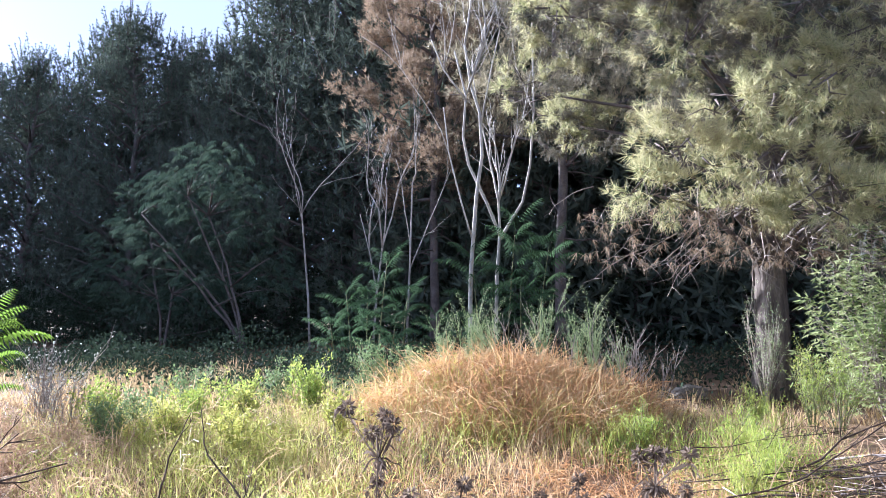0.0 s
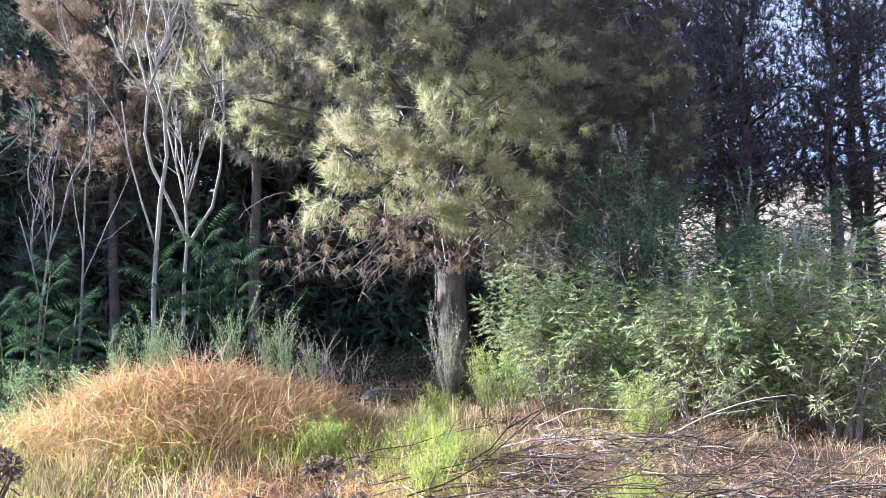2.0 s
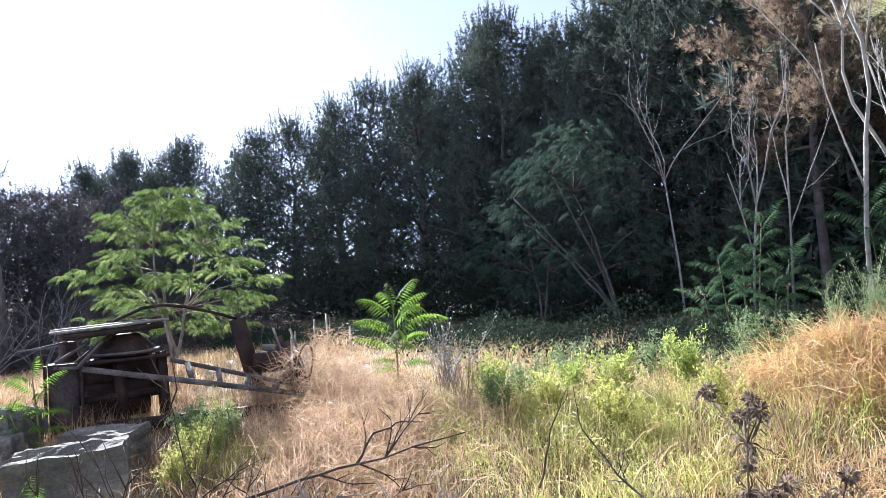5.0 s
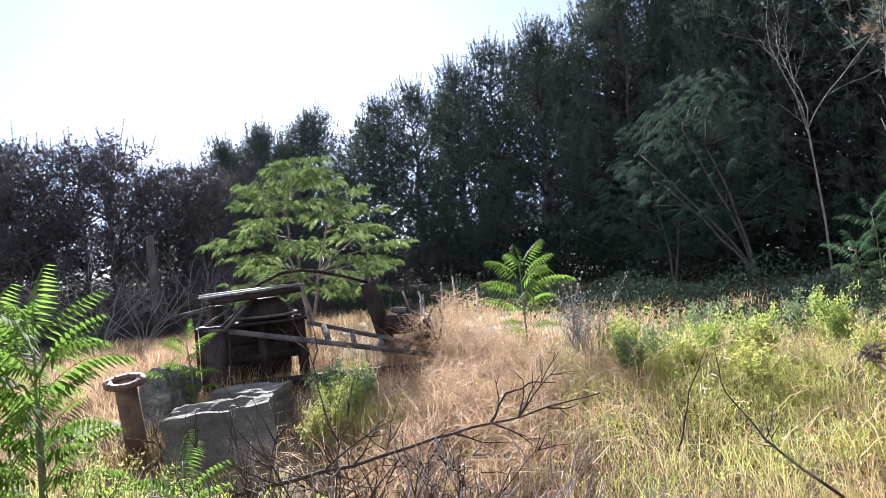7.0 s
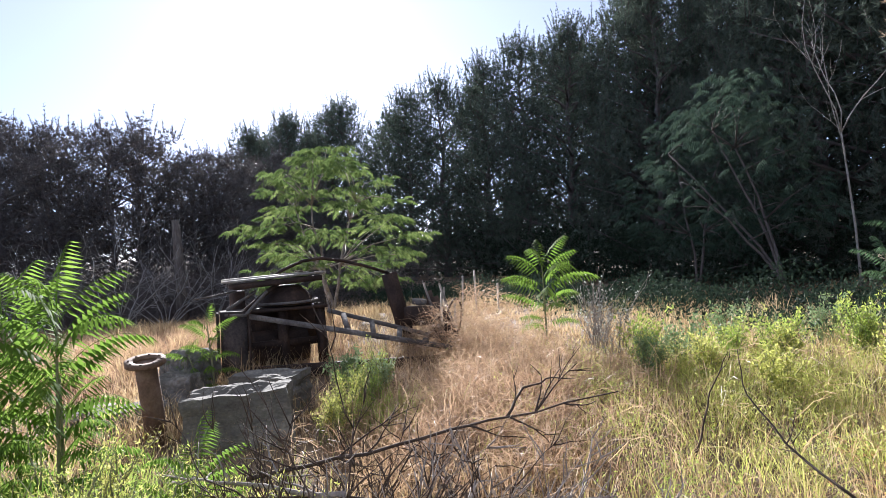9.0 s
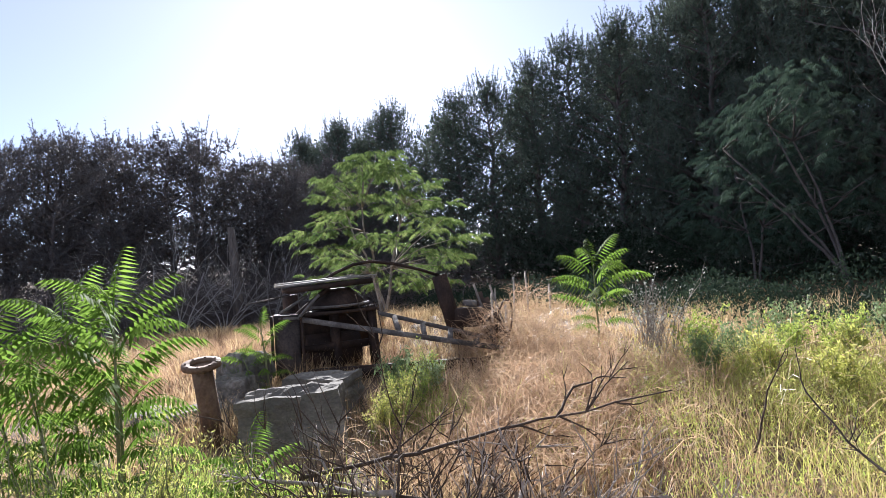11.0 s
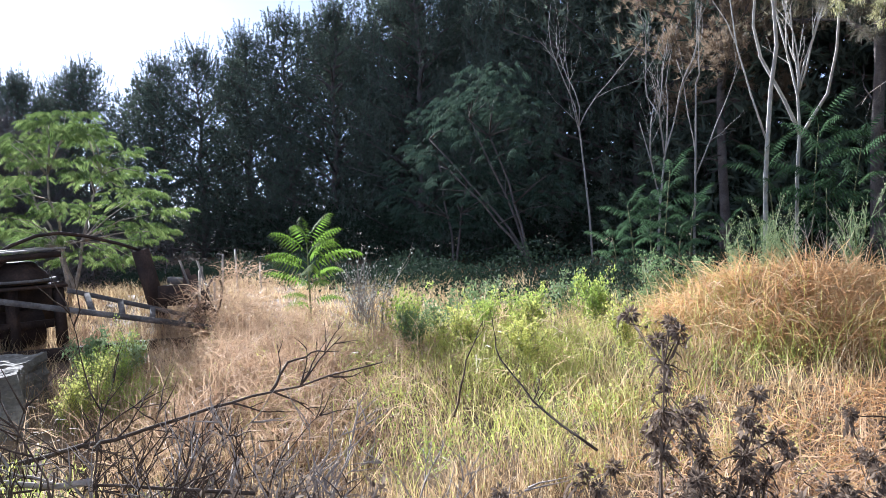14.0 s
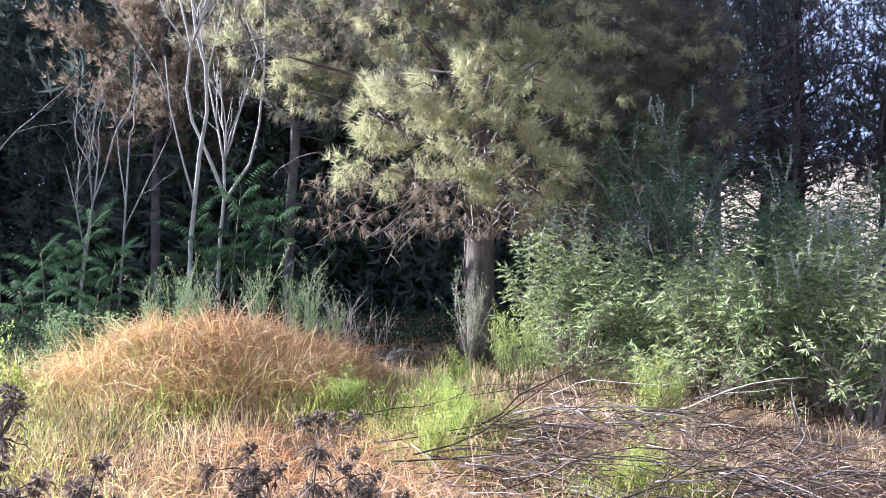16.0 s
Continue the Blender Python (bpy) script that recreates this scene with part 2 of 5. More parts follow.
        return me


def thing(name, label, category, where=(0, 0, 0), group="", kind="", turn=0.0):
    """A top-level thing: an Empty at its base."""
    ob = new(name)
    ob.matrix_world = pose(*where, 0, 0, turn)
    return tagged(ob, label, category, group, kind)


def piece(name, geo, mat, parent, label="", smooth=False):
    """One part of a thing; the geometry is in the thing's own frame."""
    ob = new(name, geo if isinstance(geo, bpy.types.Mesh) else geo.mesh(name, mat, smooth))
    ob.parent = parent
    tagged(ob, label, kind="stuff" if name in ("branchwork", "crown", "foliage", "dead_wood") else "")
    return ob


def smooth(a, b, x):
    t = np.clip((x - a) / (b - a), 0, 1)
    return t * t * (3 - 2 * t)


def wave(x, y):
    """Soft uneven ground, about -1 to 1."""
    return (np.sin(0.9 * x + 1.3) * np.cos(0.7 * y - 0.4) + 0.6 * np.sin(2.3 * x - 1.9 * y) + 0.5 * np.cos(1.7 * y + 2.9 * x + 0.8)) / 2.1


def height(x, y):
    x, y = np.asarray(x, float), np.asarray(y, float)
    r = np.hypot(x, y)
    z = 0.06 * wave(x, y) * smooth(1.0, 3.0, r) + 0.15 * smooth(4.5, 8.0, r)
    z = z + 0.40 * np.exp(-(((x - 0.75) / 1.25) ** 2 + ((y - 8.6) / 0.9) ** 2))
    left = smooth(2.0, -8.0, x) * smooth(14.0, 27.0, r)
    z = z - 0.7 * left
    hill = smooth(34.0, 95.0, r) * smooth(0.50, 0.68, x / np.maximum(r, 1e-6)) * smooth(-0.2, 0.3, y / np.maximum(r, 1e-6))
    return z + 13.0 * hill


def on_ground(x, y, dz=0.0):
    return (x, y, float(height(x, y)) + dz)


# ---- ground ----
def build_ground():
    rings = np.concatenate([np.arange(0.3, 14, 0.22), 14 * 1.09 ** np.arange(0, 62)])
    seg = 288
    a = np.arange(seg) * 2 * math.pi / seg
    r, aa = np.meshgrid(rings, a, indexing="ij")
    x, y = r * np.cos(aa), r * np.sin(aa)
    v = np.stack([x, y, height(x, y)], -1).reshape(-1, 3)
    g = Geo()
    i, j = np.meshgrid(np.arange(len(rings) - 1), np.arange(seg), indexing="ij")
    q = np.stack([i * seg + j, (i + 1) * seg + j, (i + 1) * seg + (j + 1) % seg, i * seg + (j + 1) % seg], -1).reshape(-1, 4)
    hub = [(len(v), s, (s + 1) % seg) for s in range(seg)]
    g.add(np.concatenate([v, [(0, 0, 0)]])[None], tri=hub, quad=q)
    ob = new("ground", g.mesh("ground", M_GROUND, True))
    tagged(ob, "uneven dry brown soil with a low mound, rising to a far hill", "ground", kind="structure")


build_ground()


def far_field():
    """A strip of pale stubble on the slope behind the bare-trunked pines."""
    r, a = np.meshgrid(np.linspace(30, 120, 40), np.radians(np.linspace(14, 66, 60)), indexing="ij")
    x, y = r * np.cos(a), r * np.sin(a)
    g = Geo()
    i, j = np.meshgrid(np.arange(39), np.arange(59), indexing="ij")
    q = np.stack([i * 60 + j, (i + 1) * 60 + j, (i + 1) * 60 + j + 1, i * 60 + j + 1], -1).reshape(-1, 4)
    g.add(np.stack([x, y, height(x, y) + 0.12], -1).reshape(1, -1, 3), quad=q)
    tagged(new("ground_field", g.mesh("ground_field", M_STUBBLE, True)), "pale dry stubble field on the far slope", "field", kind="structure")


far_field()


# ---- trees ----
def wander(start, way, length, bend, lift, rng, steps=6):
    """A bent branch line."""
    p = [np.array(start, float)]
    d = unit(np.array(way, float))
    for _ in range(steps):
        d = unit(d + rng.normal(size=3) * bend + np.array((0, 0, lift)))
        p.append(p[-1] + d * length / steps)
    return np.array(p)


def grow(geo, start, way, length, radius, depth, rng, bend=0.12, lift=0.05, spread=0.6, kids=(3, 5), shrink=0.62, sides=6, tips=None, first=0.3):
    """A branch with side branches of its own; tips collects the ends and their ways."""
    steps = 6 if depth > 0 else 4
    p = wander(start, way, length, bend, lift, rng, steps)
    geo.tube(p, np.linspace(radius, radius * (0.35 if depth else 0.2), len(p)), sides)
    if tips is not None:
        tips.append((p, depth))
    if depth <= 0:
        return
    for _ in range(rng.randint(kids[0], kids[1] + 1)):
        f = rng.uniform(first, 1.0)
        i = min(int(f * steps), steps - 1)
        at = p[i] + (p[i + 1] - p[i]) * (f * steps - i)
        d = unit(p[i + 1] - p[i])
        way2 = unit(d + unit(np.cross(d, rng.normal(size=3))) * spread)
        grow(geo, at, way2, length * shrink * rng.uniform(0.7, 1.1), max(radius * (1 - 0.6 * f) * 0.6, 0.004), depth - 1, rng, bend, lift, spread, kids, shrink, max(sides - 1, 4), tips, first)


def pine(name, label, h, crown_from, reach, seed, mat, tufts=2600, per=9, needle=0.20, width=0.022, trunk=0.17, sparse=1.0, group="", bark=None, top=0.35, stubs=14):
    """A pine: trunk, whorls of limbs, and tufts of needles along the limbs."""
    rng = np.random.RandomState(seed)
    tree = thing(name, label, "tree", group=group)
    g = Geo()
    tr = np.array([(0.10 * math.sin(k * 1.3 + seed) * k / 8, 0.10 * math.cos(k * 1.7 + seed) * k / 8, h * k / 10 - 0.15) for k in range(11)])
    g.tube(tr, np.linspace(trunk, 0.025, 11) * np.array([1.25] + [1.0] * 10), 9)
    piece("trunk", g, bark or M_BARK_DARK, tree, smooth=True)
    limbs, spots, ways = Geo(), [], []
    n = int(46 * sparse)
    for i in range(n):
        f = (i + rng.uniform(0, 1)) / n
        z = crown_from + (h - crown_from) * f * 0.98
        prof = (1 - f) ** 0.75 * 0.85 + top * (1 - f) + 0.12
        ln = reach * min(prof, 1.0) * rng.uniform(0.6, 1.12)
        a = i * 2.4 + rng.uniform(-0.4, 0.4)
        way = np.array((math.cos(a), math.sin(a), rng.uniform(-0.05, 0.35) + 0.5 * f))
        at = np.array([np.interp(z, tr[:, 2], tr[:, k]) for k in range(3)])
        p = wander(at, way, ln, 0.10, 0.05, rng, 5)
        limbs.tube(p, np.linspace(0.035, 0.008, 6) * (0.6 + h / 14), 4)
        for _ in range(int(7 * ln / reach + 3)):
            k = rng.randint(1, 5)
            q0 = p[k] + (p[k + 1] - p[k]) * rng.uniform()
            d = unit(unit(p[k + 1] - p[k]) + rng.normal(size=3) * 0.55 + np.array((0, 0, 0.15)))
            q = wander(q0, d, ln * rng.uniform(0.2, 0.42), 0.12, 0.07, rng, 3)
            limbs.tube(q, np.linspace(0.011, 0.004, 4), 3)
            spots.append(q[1:]), ways.append(np.diff(q, axis=0))
    for _ in range(stubs):
        z = rng.uniform(0.15 * h, crown_from + 0.1 * h)
        a = rng.uniform(0, 6.3)
        limbs.tube(wander((tr[3][0], tr[3][1], z), (math.cos(a), math.sin(a), rng.uniform(-0.3, 0.3)), reach * rng.uniform(0.25, 0.6), 0.15, -0.03, rng, 5), np.linspace(0.022, 0.004, 6), 3)
    piece("branchwork", limbs, M_BARK_DARK, tree)
    sp, wy = np.concatenate(spots), unit(np.concatenate(ways))
    pick = rng.randint(0, len(sp), tufts)
    c = sp[pick] + rng.normal(size=(tufts, 3)) * 0.11
    leaf = Geo()
    leaf.needles(c, wy[pick] * 0.9 + np.array((0, 0, 0.25)), per, needle, width, 0.55, rng)
    piece("crown", leaf, mat, tree)
    return tree


def lobed_pine(name, label, h, low, reach, seed, mat, lobes=34, tufts=120, per=8, needle=0.26, width=0.030, trunk=0.19, group="", ragged=0.25, stubs=10, spire=0.5, fill=0, twigs=5, shoots=7, taper=0.7, plump=1.0):
    """A broad pine whose crown is a heap of needle clumps on limbs."""
    rng = np.random.RandomState(seed)
    tree = thing(name, label, "tree", group=group)
    g = Geo()
    k = np.arange(11)
    tr = np.stack([0.12 * np.sin(k * 1.3 + seed) * k / 8, 0.12 * np.cos(k * 1.7 + seed) * k / 8, h * 0.97 * k / 10 - 0.15], -1)
    g.tube(tr, np.linspace(trunk, 0.025, 11) * np.array([1.3] + [1.0] * 10), 9)
    piece("trunk", g, M_BARK_DARK, tree, smooth=True)
    wood, leaf = Geo(), Geo()
    for i in range(lobes):
        f = (i + rng.uniform(0.1, 0.9)) / lobes
        z = low + (h - low) * f
        out = reach * (1 - max(f - 0.25, 0) / 0.75) ** taper * (0.72 + 0.28 * min(f / 0.25, 1))
        a = i * 2.4 + rng.uniform(-0.5, 0.5)
        rr = out * (rng.uniform(0.45, 0.95) if plump >= 1 else rng.uniform(0.3, 1.0) ** 0.6)
        c = np.array((rr * math.cos(a), rr * math.sin(a), z))
        lr = plump * reach * rng.uniform(0.26, 0.46) * (1 - 0.5 * f)
        at = np.array([np.interp(max(z - 0.35 * rr - 0.2, 0.3), tr[:, 2], tr[:, j]) for j in range(3)])
        mid = at * 0.45 + c * 0.55 + np.array((0, 0, 0.1)) + rng.normal(size=3) * 0.1
        wood.tube([at, mid, c], np.array([0.055, 0.035, 0.012]) * (0.5 + h / 22), 5)
        n = int(tufts * (lr / (0.36 * reach)) ** 1.5)
        d = unit(rng.normal(size=(n, 3)))
        d[:, 2] = np.where(d[:, 2] < -0.3, -d[:, 2], d[:, 2])
        lump = 1 + ragged * (np.sin(d[:, 0] * 5 + i) * np.cos(d[:, 1] * 6 - i) + 0.8 * np.sin(d[:, 2] * 7 + i * 2))
        pos = c + d * (lr * lump * (0.45 + 0.6 * rng.uniform(0, 1, n) ** 0.6))[:, None] * np.array((1.15, 1.15, 0.85 if plump >= 1 else 1.05))
        leaf.needles(pos, unit(d * 0.6 + np.array((0, 0, 0.55)) + rng.normal(size=(n, 3)) * 0.3), per, needle, width, 0.55, rng)
        if fill:
            q = c * np.array((0.85, 0.85, 1)) + rng.normal(size=(fill, 3)) * lr * 0.42
            leaf.needles(q, unit(rng.normal(size=(fill, 3)) + np.array((0, 0, 0.6))), 5, needle * 0.9, width * 2.0, 0.9, rng)
        for j in range(twigs):
            e = pos[rng.randint(n)]
            wood.tube([c, (c + e) / 2 + rng.normal(size=3) * 0.06, e], [0.014, 0.010, 0.004], 3)
        # upright bottle-brush shoots on the upper side of each clump
        m = shoots
        d = unit(rng.normal(size=(m, 3)) * np.array((1, 1, 0.5)) + np.array((0, 0, 0.7)))
        foot = c + d * lr * np.array((1.15, 1.15, 0.85)) * rng.uniform(0.75, 1.05, (m, 1))
        way = unit(d * 0.35 + np.array((0, 0, 1.0)) + rng.normal(size=(m, 3)) * 0.12)
        tall = spire * rng.uniform(0.45, 1.25, (m, 1)) * (0.6 + 0.7 * f)
        for p0, p1 in zip(foot - way * 0.15, foot + way * tall):
            wood.tube([p0, p1], [0.014, 0.006], 3)
        for t in np.linspace(0, 1, 7):
            leaf.needles(foot + way * tall * t, way, per, needle * (0.72 - 0.25 * t), width * 0.85, 0.8, rng)
    for _ in range(stubs):
        z = rng.uniform(0.1 * h, max(low + 0.1 * h, 0.3 * h))
        a = rng.uniform(0, 6.3)
        p = wander((tr[2][0], tr[2][1], z), (math.cos(a), math.sin(a), rng.uniform(-0.2, 0.4)), reach * rng.uniform(0.3, 0.8), 0.15, -0.02, rng, 5)
        wood.tube(p, np.linspace(0.024, 0.004, 6), 4)
        for j in range(4):
            wood.tube(wander(p[rng.randint(1, 5)], rng.normal(size=3), reach * rng.uniform(0.12, 0.3), 0.2, 0.0, rng, 3), [0.010, 0.007, 0.005, 0.003], 3)
    piece("branchwork", wood, M_BARK_DARK, tree)
    piece("crown", leaf, mat, tree)
    return tree


def stand(makers, places, seed):
    """Copies of the model trees at places (x, y, height)."""
    rng = np.random.RandomState(seed)
    for i, (x, y, h) in enumerate(places):
        model, h0 = makers[i % len(makers)]
        s = h / h0
        copy = copy_thing(model, pose(0, 0, 0))
        copy.matrix_basis = pose(*on_ground(x, y), rng.uniform(-2, 2), rng.uniform(-2, 2), rng.uniform(0, 360)) @ Matrix.Diagonal((s * rng.uniform(0.9, 1.1), s * rng.uniform(0.9, 1.1), s, 1))


def move_model(model, x, y, h, h0):
    s = h / h0
    model.matrix_basis = pose(*on_ground(x, y), 0, 0, 40) @ Matrix.Diagonal((s, s, s, 1))


def forest():
    label = "tall broad dark green pine in the dense forest edge"
    models = [(lobed_pine("pine_tree", label, 11.0, 0.3, 4.1, 11 + k, M_PINE, 66, 82, 8, 0.19, 0.026, 0.19, "forest pines", 0.18, 6, 0.55, 44, 1, 8, 0.62, 0.74), 11.0) for k in range(3)]
    rough = [(lobed_pine("pine_tree", label, 11.0, 0.3, 4.1, 15 + k, M_PINE, 50, 46, 6, 0.32, 0.055, 0.19, "forest pines", 0.3, 4, 0.5, 44, 1, 3, 0.55, 1.1), 11.0) for k in range(2)]
    edge = [(-37.5, 31.5, 10.5), (-34.0, 33.0, 10.9), (-31.5, 36.0, 11.4), (-28.0, 35.0, 11.5), (-39.5, 33.0, 10.4), (-35.8, 33.8, 10.7), (-42.0, 32.0, 10.4), (-25.0, 35.5, 11.9), (-21.8, 34.5, 12.4), (-18.5, 33.0, 12.2), (-15.5, 34.5, 13.8), (-13.0, 31.0, 13.1),
            (-10.8, 33.5, 12.8), (-8.4, 30.0, 11.4), (-5.9, 28.0, 13.5), (-3.0, 26.2, 14.9), (-0.2, 24.2, 14.5)]
    back = [(-40.0, 36.0, 10.0), (-36.0, 40.0, 11.0), (-29.0, 41.0, 12.0), (-22.0, 40.0, 13.0), (-17.0, 39.0, 14.0), (-9.5, 37.0, 14.0), (-4.5, 33.0, 16.0), (0.5, 30.0, 16.0), (2.4, 21.8, 13.5), (4.0, 26.0, 15.0), (5.2, 19.8, 13.0), (7.5, 22.5, 14.0),
            (8.0, 18.0, 12.5), (9.8, 20.5, 13.0), (10.0, 25.0, 14.0), (11.5, 23.0, 13.0), (-14.0, 40.0, 14.0), (7.0, 29.0, 15.0), (13.0, 27.0, 14.0), (-44.0, 34.0, 10.0)]
    stand(models, edge[3:], 5)
    stand(rough, back[2:], 6)
    for (m, h0), (x, y, h) in zip(models + rough, edge[:3] + back[:2]):
        move_model(m, x, y, h, h0)


def woods():
    label = "thin dark pine with a ragged see-through crown"
    models = [(lobed_pine("pine_tree", label, 8.0, 2.4, 3.3, 31 + k, M_PINE_WOODS, 24, 120, 8, 0.19, 0.026, 0.13, "ragged woods pines", 0.3, 30, 0.6, 26, 3, 3, 0.5, 0.72), 8.5) for k in range(3)]
    left = [(-24.6, 17.6, 6.0), (-26.3, 15.0, 7.6), (-25.0, 13.0, 7.0), (-27.5, 12.6, 7.5), (-27.6, 10.6, 7.5), (-25.9, 9.4, 6.8), (-28.6, 8.2, 6.5), (-29.0, 6.2, 6.2), (-27.0, 7.0, 5.6), (-26.8, 19.5, 6.6),
            (-29.5, 16.5, 7.7), (-30.0, 12.0, 7.7), (-31.0, 9.5, 7.1), (-24.0, 20.6, 6.1), (-30.5, 4.0, 6.6), (-30.0, 20.0, 7.1), (-33.0, 14.0, 8.0), (-33.0, 7.0, 7.5), (-28.0, 22.5, 7.0), (-25.4, 11.0, 6.2),
            (-26.6, 17.2, 6.5), (-31.5, 17.8, 7.9), (-34.0, 10.5, 8.0), (-24.5, 15.8, 5.6), (-32.5, 22.0, 7.5), (-36.0, 17.0, 8.7), (-35.5, 12.5, 8.7), (-35.0, 5.0, 8.0), (-31.5, 24.5, 7.1), (-27.6, 4.5, 6.1)]
    stand(models, left[3:], 8)
    for (m, h0), (x, y, h) in zip(models, left[:3]):
        move_model(m, x, y, h, h0)
    label = "tall dark pine with a bare lower trunk"
    models = [(lobed_pine("pine_tree", label, 11.0, 3.4, 2.6, 36 + k, M_PINE_WOODS, 30, 58, 7, 0.22, 0.026, 0.22, "bare-trunked pines", 0.4, 30, 0.4, 4, 4, 4), 11.0) for k in range(2)]
    right = [(13.4, 17.4, 12.0), (15.0, 18.4, 12.0), (15.4, 15.8, 11.0), (17.2, 17.2, 12.0), (17.6, 14.8, 11.0), (18.8, 13.4, 11.0), (20.5, 16.5, 12.0), (20.0, 10.8, 10.5), (22.0, 13.4, 11.0),
             (11.8, 18.4, 12.0), (18.6, 20.0, 12.0), (22.0, 9.2, 11.0), (23.2, 18.0, 12.0), (16.0, 22.0, 12.5), (21.0, 22.0, 12.5), (14.0, 21.0, 12.5), (24.0, 14.5, 11.5), (12.8, 15.4, 11.5)]
    stand(models, right[2:], 9)
    for (m, h0), (x, y, h) in zip(models, right[:2]):
        move_model(m, x, y, h, h0)


forest()
woods()


def big_pine():
    """The sunlit pine with its drooping crown, its lit side painted in pale needles."""
    rng = np.random.RandomState(3)
    x0, y0, z0 = on_ground(4.43, 10.25)
    tree = thing("pine_tree", "large old pine with a rough trunk and pale sunlit drooping needles", "tree", (x0, y0, z0))
    g = Geo()
    tr = np.array([(0.02 * math.sin(k), 0.03 * math.cos(k * 1.4), k * 0.55 - 0.2) for k in range(18)])
    g.tube(tr, np.interp(np.arange(18), [0, 1, 2, 5, 17], [0.33, 0.245, 0.215, 0.19, 0.05]), 14)
    for k in range(40):
        a, z = k * 2.4, rng.uniform(0.1, 2.6)
        q = np.array([(0.207 * math.cos(a), 0.207 * math.sin(a), z + s * 0.16) for s in range(3)])
        g.tube(q, [0.012, 0.026, 0.010], 5)
    piece("trunk", g, M_BARK, tree, smooth=True)
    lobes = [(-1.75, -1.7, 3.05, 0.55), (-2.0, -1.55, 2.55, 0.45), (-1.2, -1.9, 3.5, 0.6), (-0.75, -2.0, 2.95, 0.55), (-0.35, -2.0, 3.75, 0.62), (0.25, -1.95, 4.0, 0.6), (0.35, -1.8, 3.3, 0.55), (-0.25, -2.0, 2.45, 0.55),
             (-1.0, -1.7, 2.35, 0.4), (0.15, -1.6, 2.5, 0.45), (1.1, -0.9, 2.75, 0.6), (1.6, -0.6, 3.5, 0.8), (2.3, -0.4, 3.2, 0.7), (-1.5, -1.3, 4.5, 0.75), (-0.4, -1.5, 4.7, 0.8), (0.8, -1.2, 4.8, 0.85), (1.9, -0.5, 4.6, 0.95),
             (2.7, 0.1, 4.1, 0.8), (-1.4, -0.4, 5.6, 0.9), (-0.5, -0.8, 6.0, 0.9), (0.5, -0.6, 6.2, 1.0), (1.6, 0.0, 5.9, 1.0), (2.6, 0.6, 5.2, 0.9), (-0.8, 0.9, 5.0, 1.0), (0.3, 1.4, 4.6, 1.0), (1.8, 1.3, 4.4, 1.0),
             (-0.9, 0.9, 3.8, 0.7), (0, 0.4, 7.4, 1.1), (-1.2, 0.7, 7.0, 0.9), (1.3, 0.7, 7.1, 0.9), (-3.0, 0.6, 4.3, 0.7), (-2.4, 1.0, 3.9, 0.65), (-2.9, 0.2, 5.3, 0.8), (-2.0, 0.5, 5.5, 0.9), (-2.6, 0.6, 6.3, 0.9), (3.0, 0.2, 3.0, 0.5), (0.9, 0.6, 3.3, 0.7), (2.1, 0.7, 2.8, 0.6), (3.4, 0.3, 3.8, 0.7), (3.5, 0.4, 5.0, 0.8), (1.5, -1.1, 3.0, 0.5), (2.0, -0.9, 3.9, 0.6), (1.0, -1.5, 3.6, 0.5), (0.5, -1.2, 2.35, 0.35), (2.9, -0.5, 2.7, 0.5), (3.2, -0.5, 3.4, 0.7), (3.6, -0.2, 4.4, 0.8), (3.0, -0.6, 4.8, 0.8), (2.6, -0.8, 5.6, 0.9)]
    limbs, dead, crown, shade = Geo(), Geo(), Geo(), Geo()
    for k, (lx, ly, lz, lr) in enumerate(lobes):
        c = np.array((lx, ly, lz))
        lr = lr * 0.88
        s = np.array((0, 0, max(1.7, lz - 0.9 - 0.12 * math.hypot(lx, ly))))
        mid = (s + c) / 2 + np.array((0, 0, 0.25))
        limbs.tube([s, (s + mid) / 2 + rng.normal(size=3) * 0.09, mid + rng.normal(size=3) * 0.1, (mid + c) / 2 + rng.normal(size=3) * 0.1, c], [0.055, 0.04, 0.03, 0.02, 0.010], 6)
        # pompons of needle bursts on short twigs, with gaps between them
        m = int(46 * (lr / 0.7) ** 2)
        hub = unit(rng.normal(size=(m, 3)) + np.array((0, -0.25, 0.0)))
        hub_at = c + hub * (lr * (0.55 + 0.6 * rng.uniform(0, 1, m) ** 0.6))[:, None] * np.array((1.15, 1.0, 0.82))
        n = m * 8
        d = np.repeat(hub, 8, axis=0)
        pos = np.repeat(hub_at, 8, axis=0) + rng.normal(size=(n, 3)) * np.array((0.07, 0.07, 0.05))
        way = d * 0.7 + np.array((-0.1, -0.15, 0.0)) + rng.normal(size=(n, 3)) * 0.3
        way[:, 2] += np.where(d[:, 2] < -0.1, -0.5, 0.35)
        # front-left clumps mostly take the sunlit colour, the others the dry, shaded one
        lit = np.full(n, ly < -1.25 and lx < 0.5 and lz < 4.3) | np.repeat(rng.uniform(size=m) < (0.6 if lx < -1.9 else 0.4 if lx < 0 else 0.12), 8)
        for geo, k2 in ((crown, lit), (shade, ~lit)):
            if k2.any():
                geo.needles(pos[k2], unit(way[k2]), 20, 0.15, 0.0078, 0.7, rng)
        for j in range(12):
            e = pos[rng.randint(n)]
            limbs.tube([c + (e - c) * 0.3 + rng.normal(size=3) * 0.12, c + (e - c) * 0.6 + rng.normal(size=3) * 0.05, e], [0.014, 0.008, 0.003], 3)
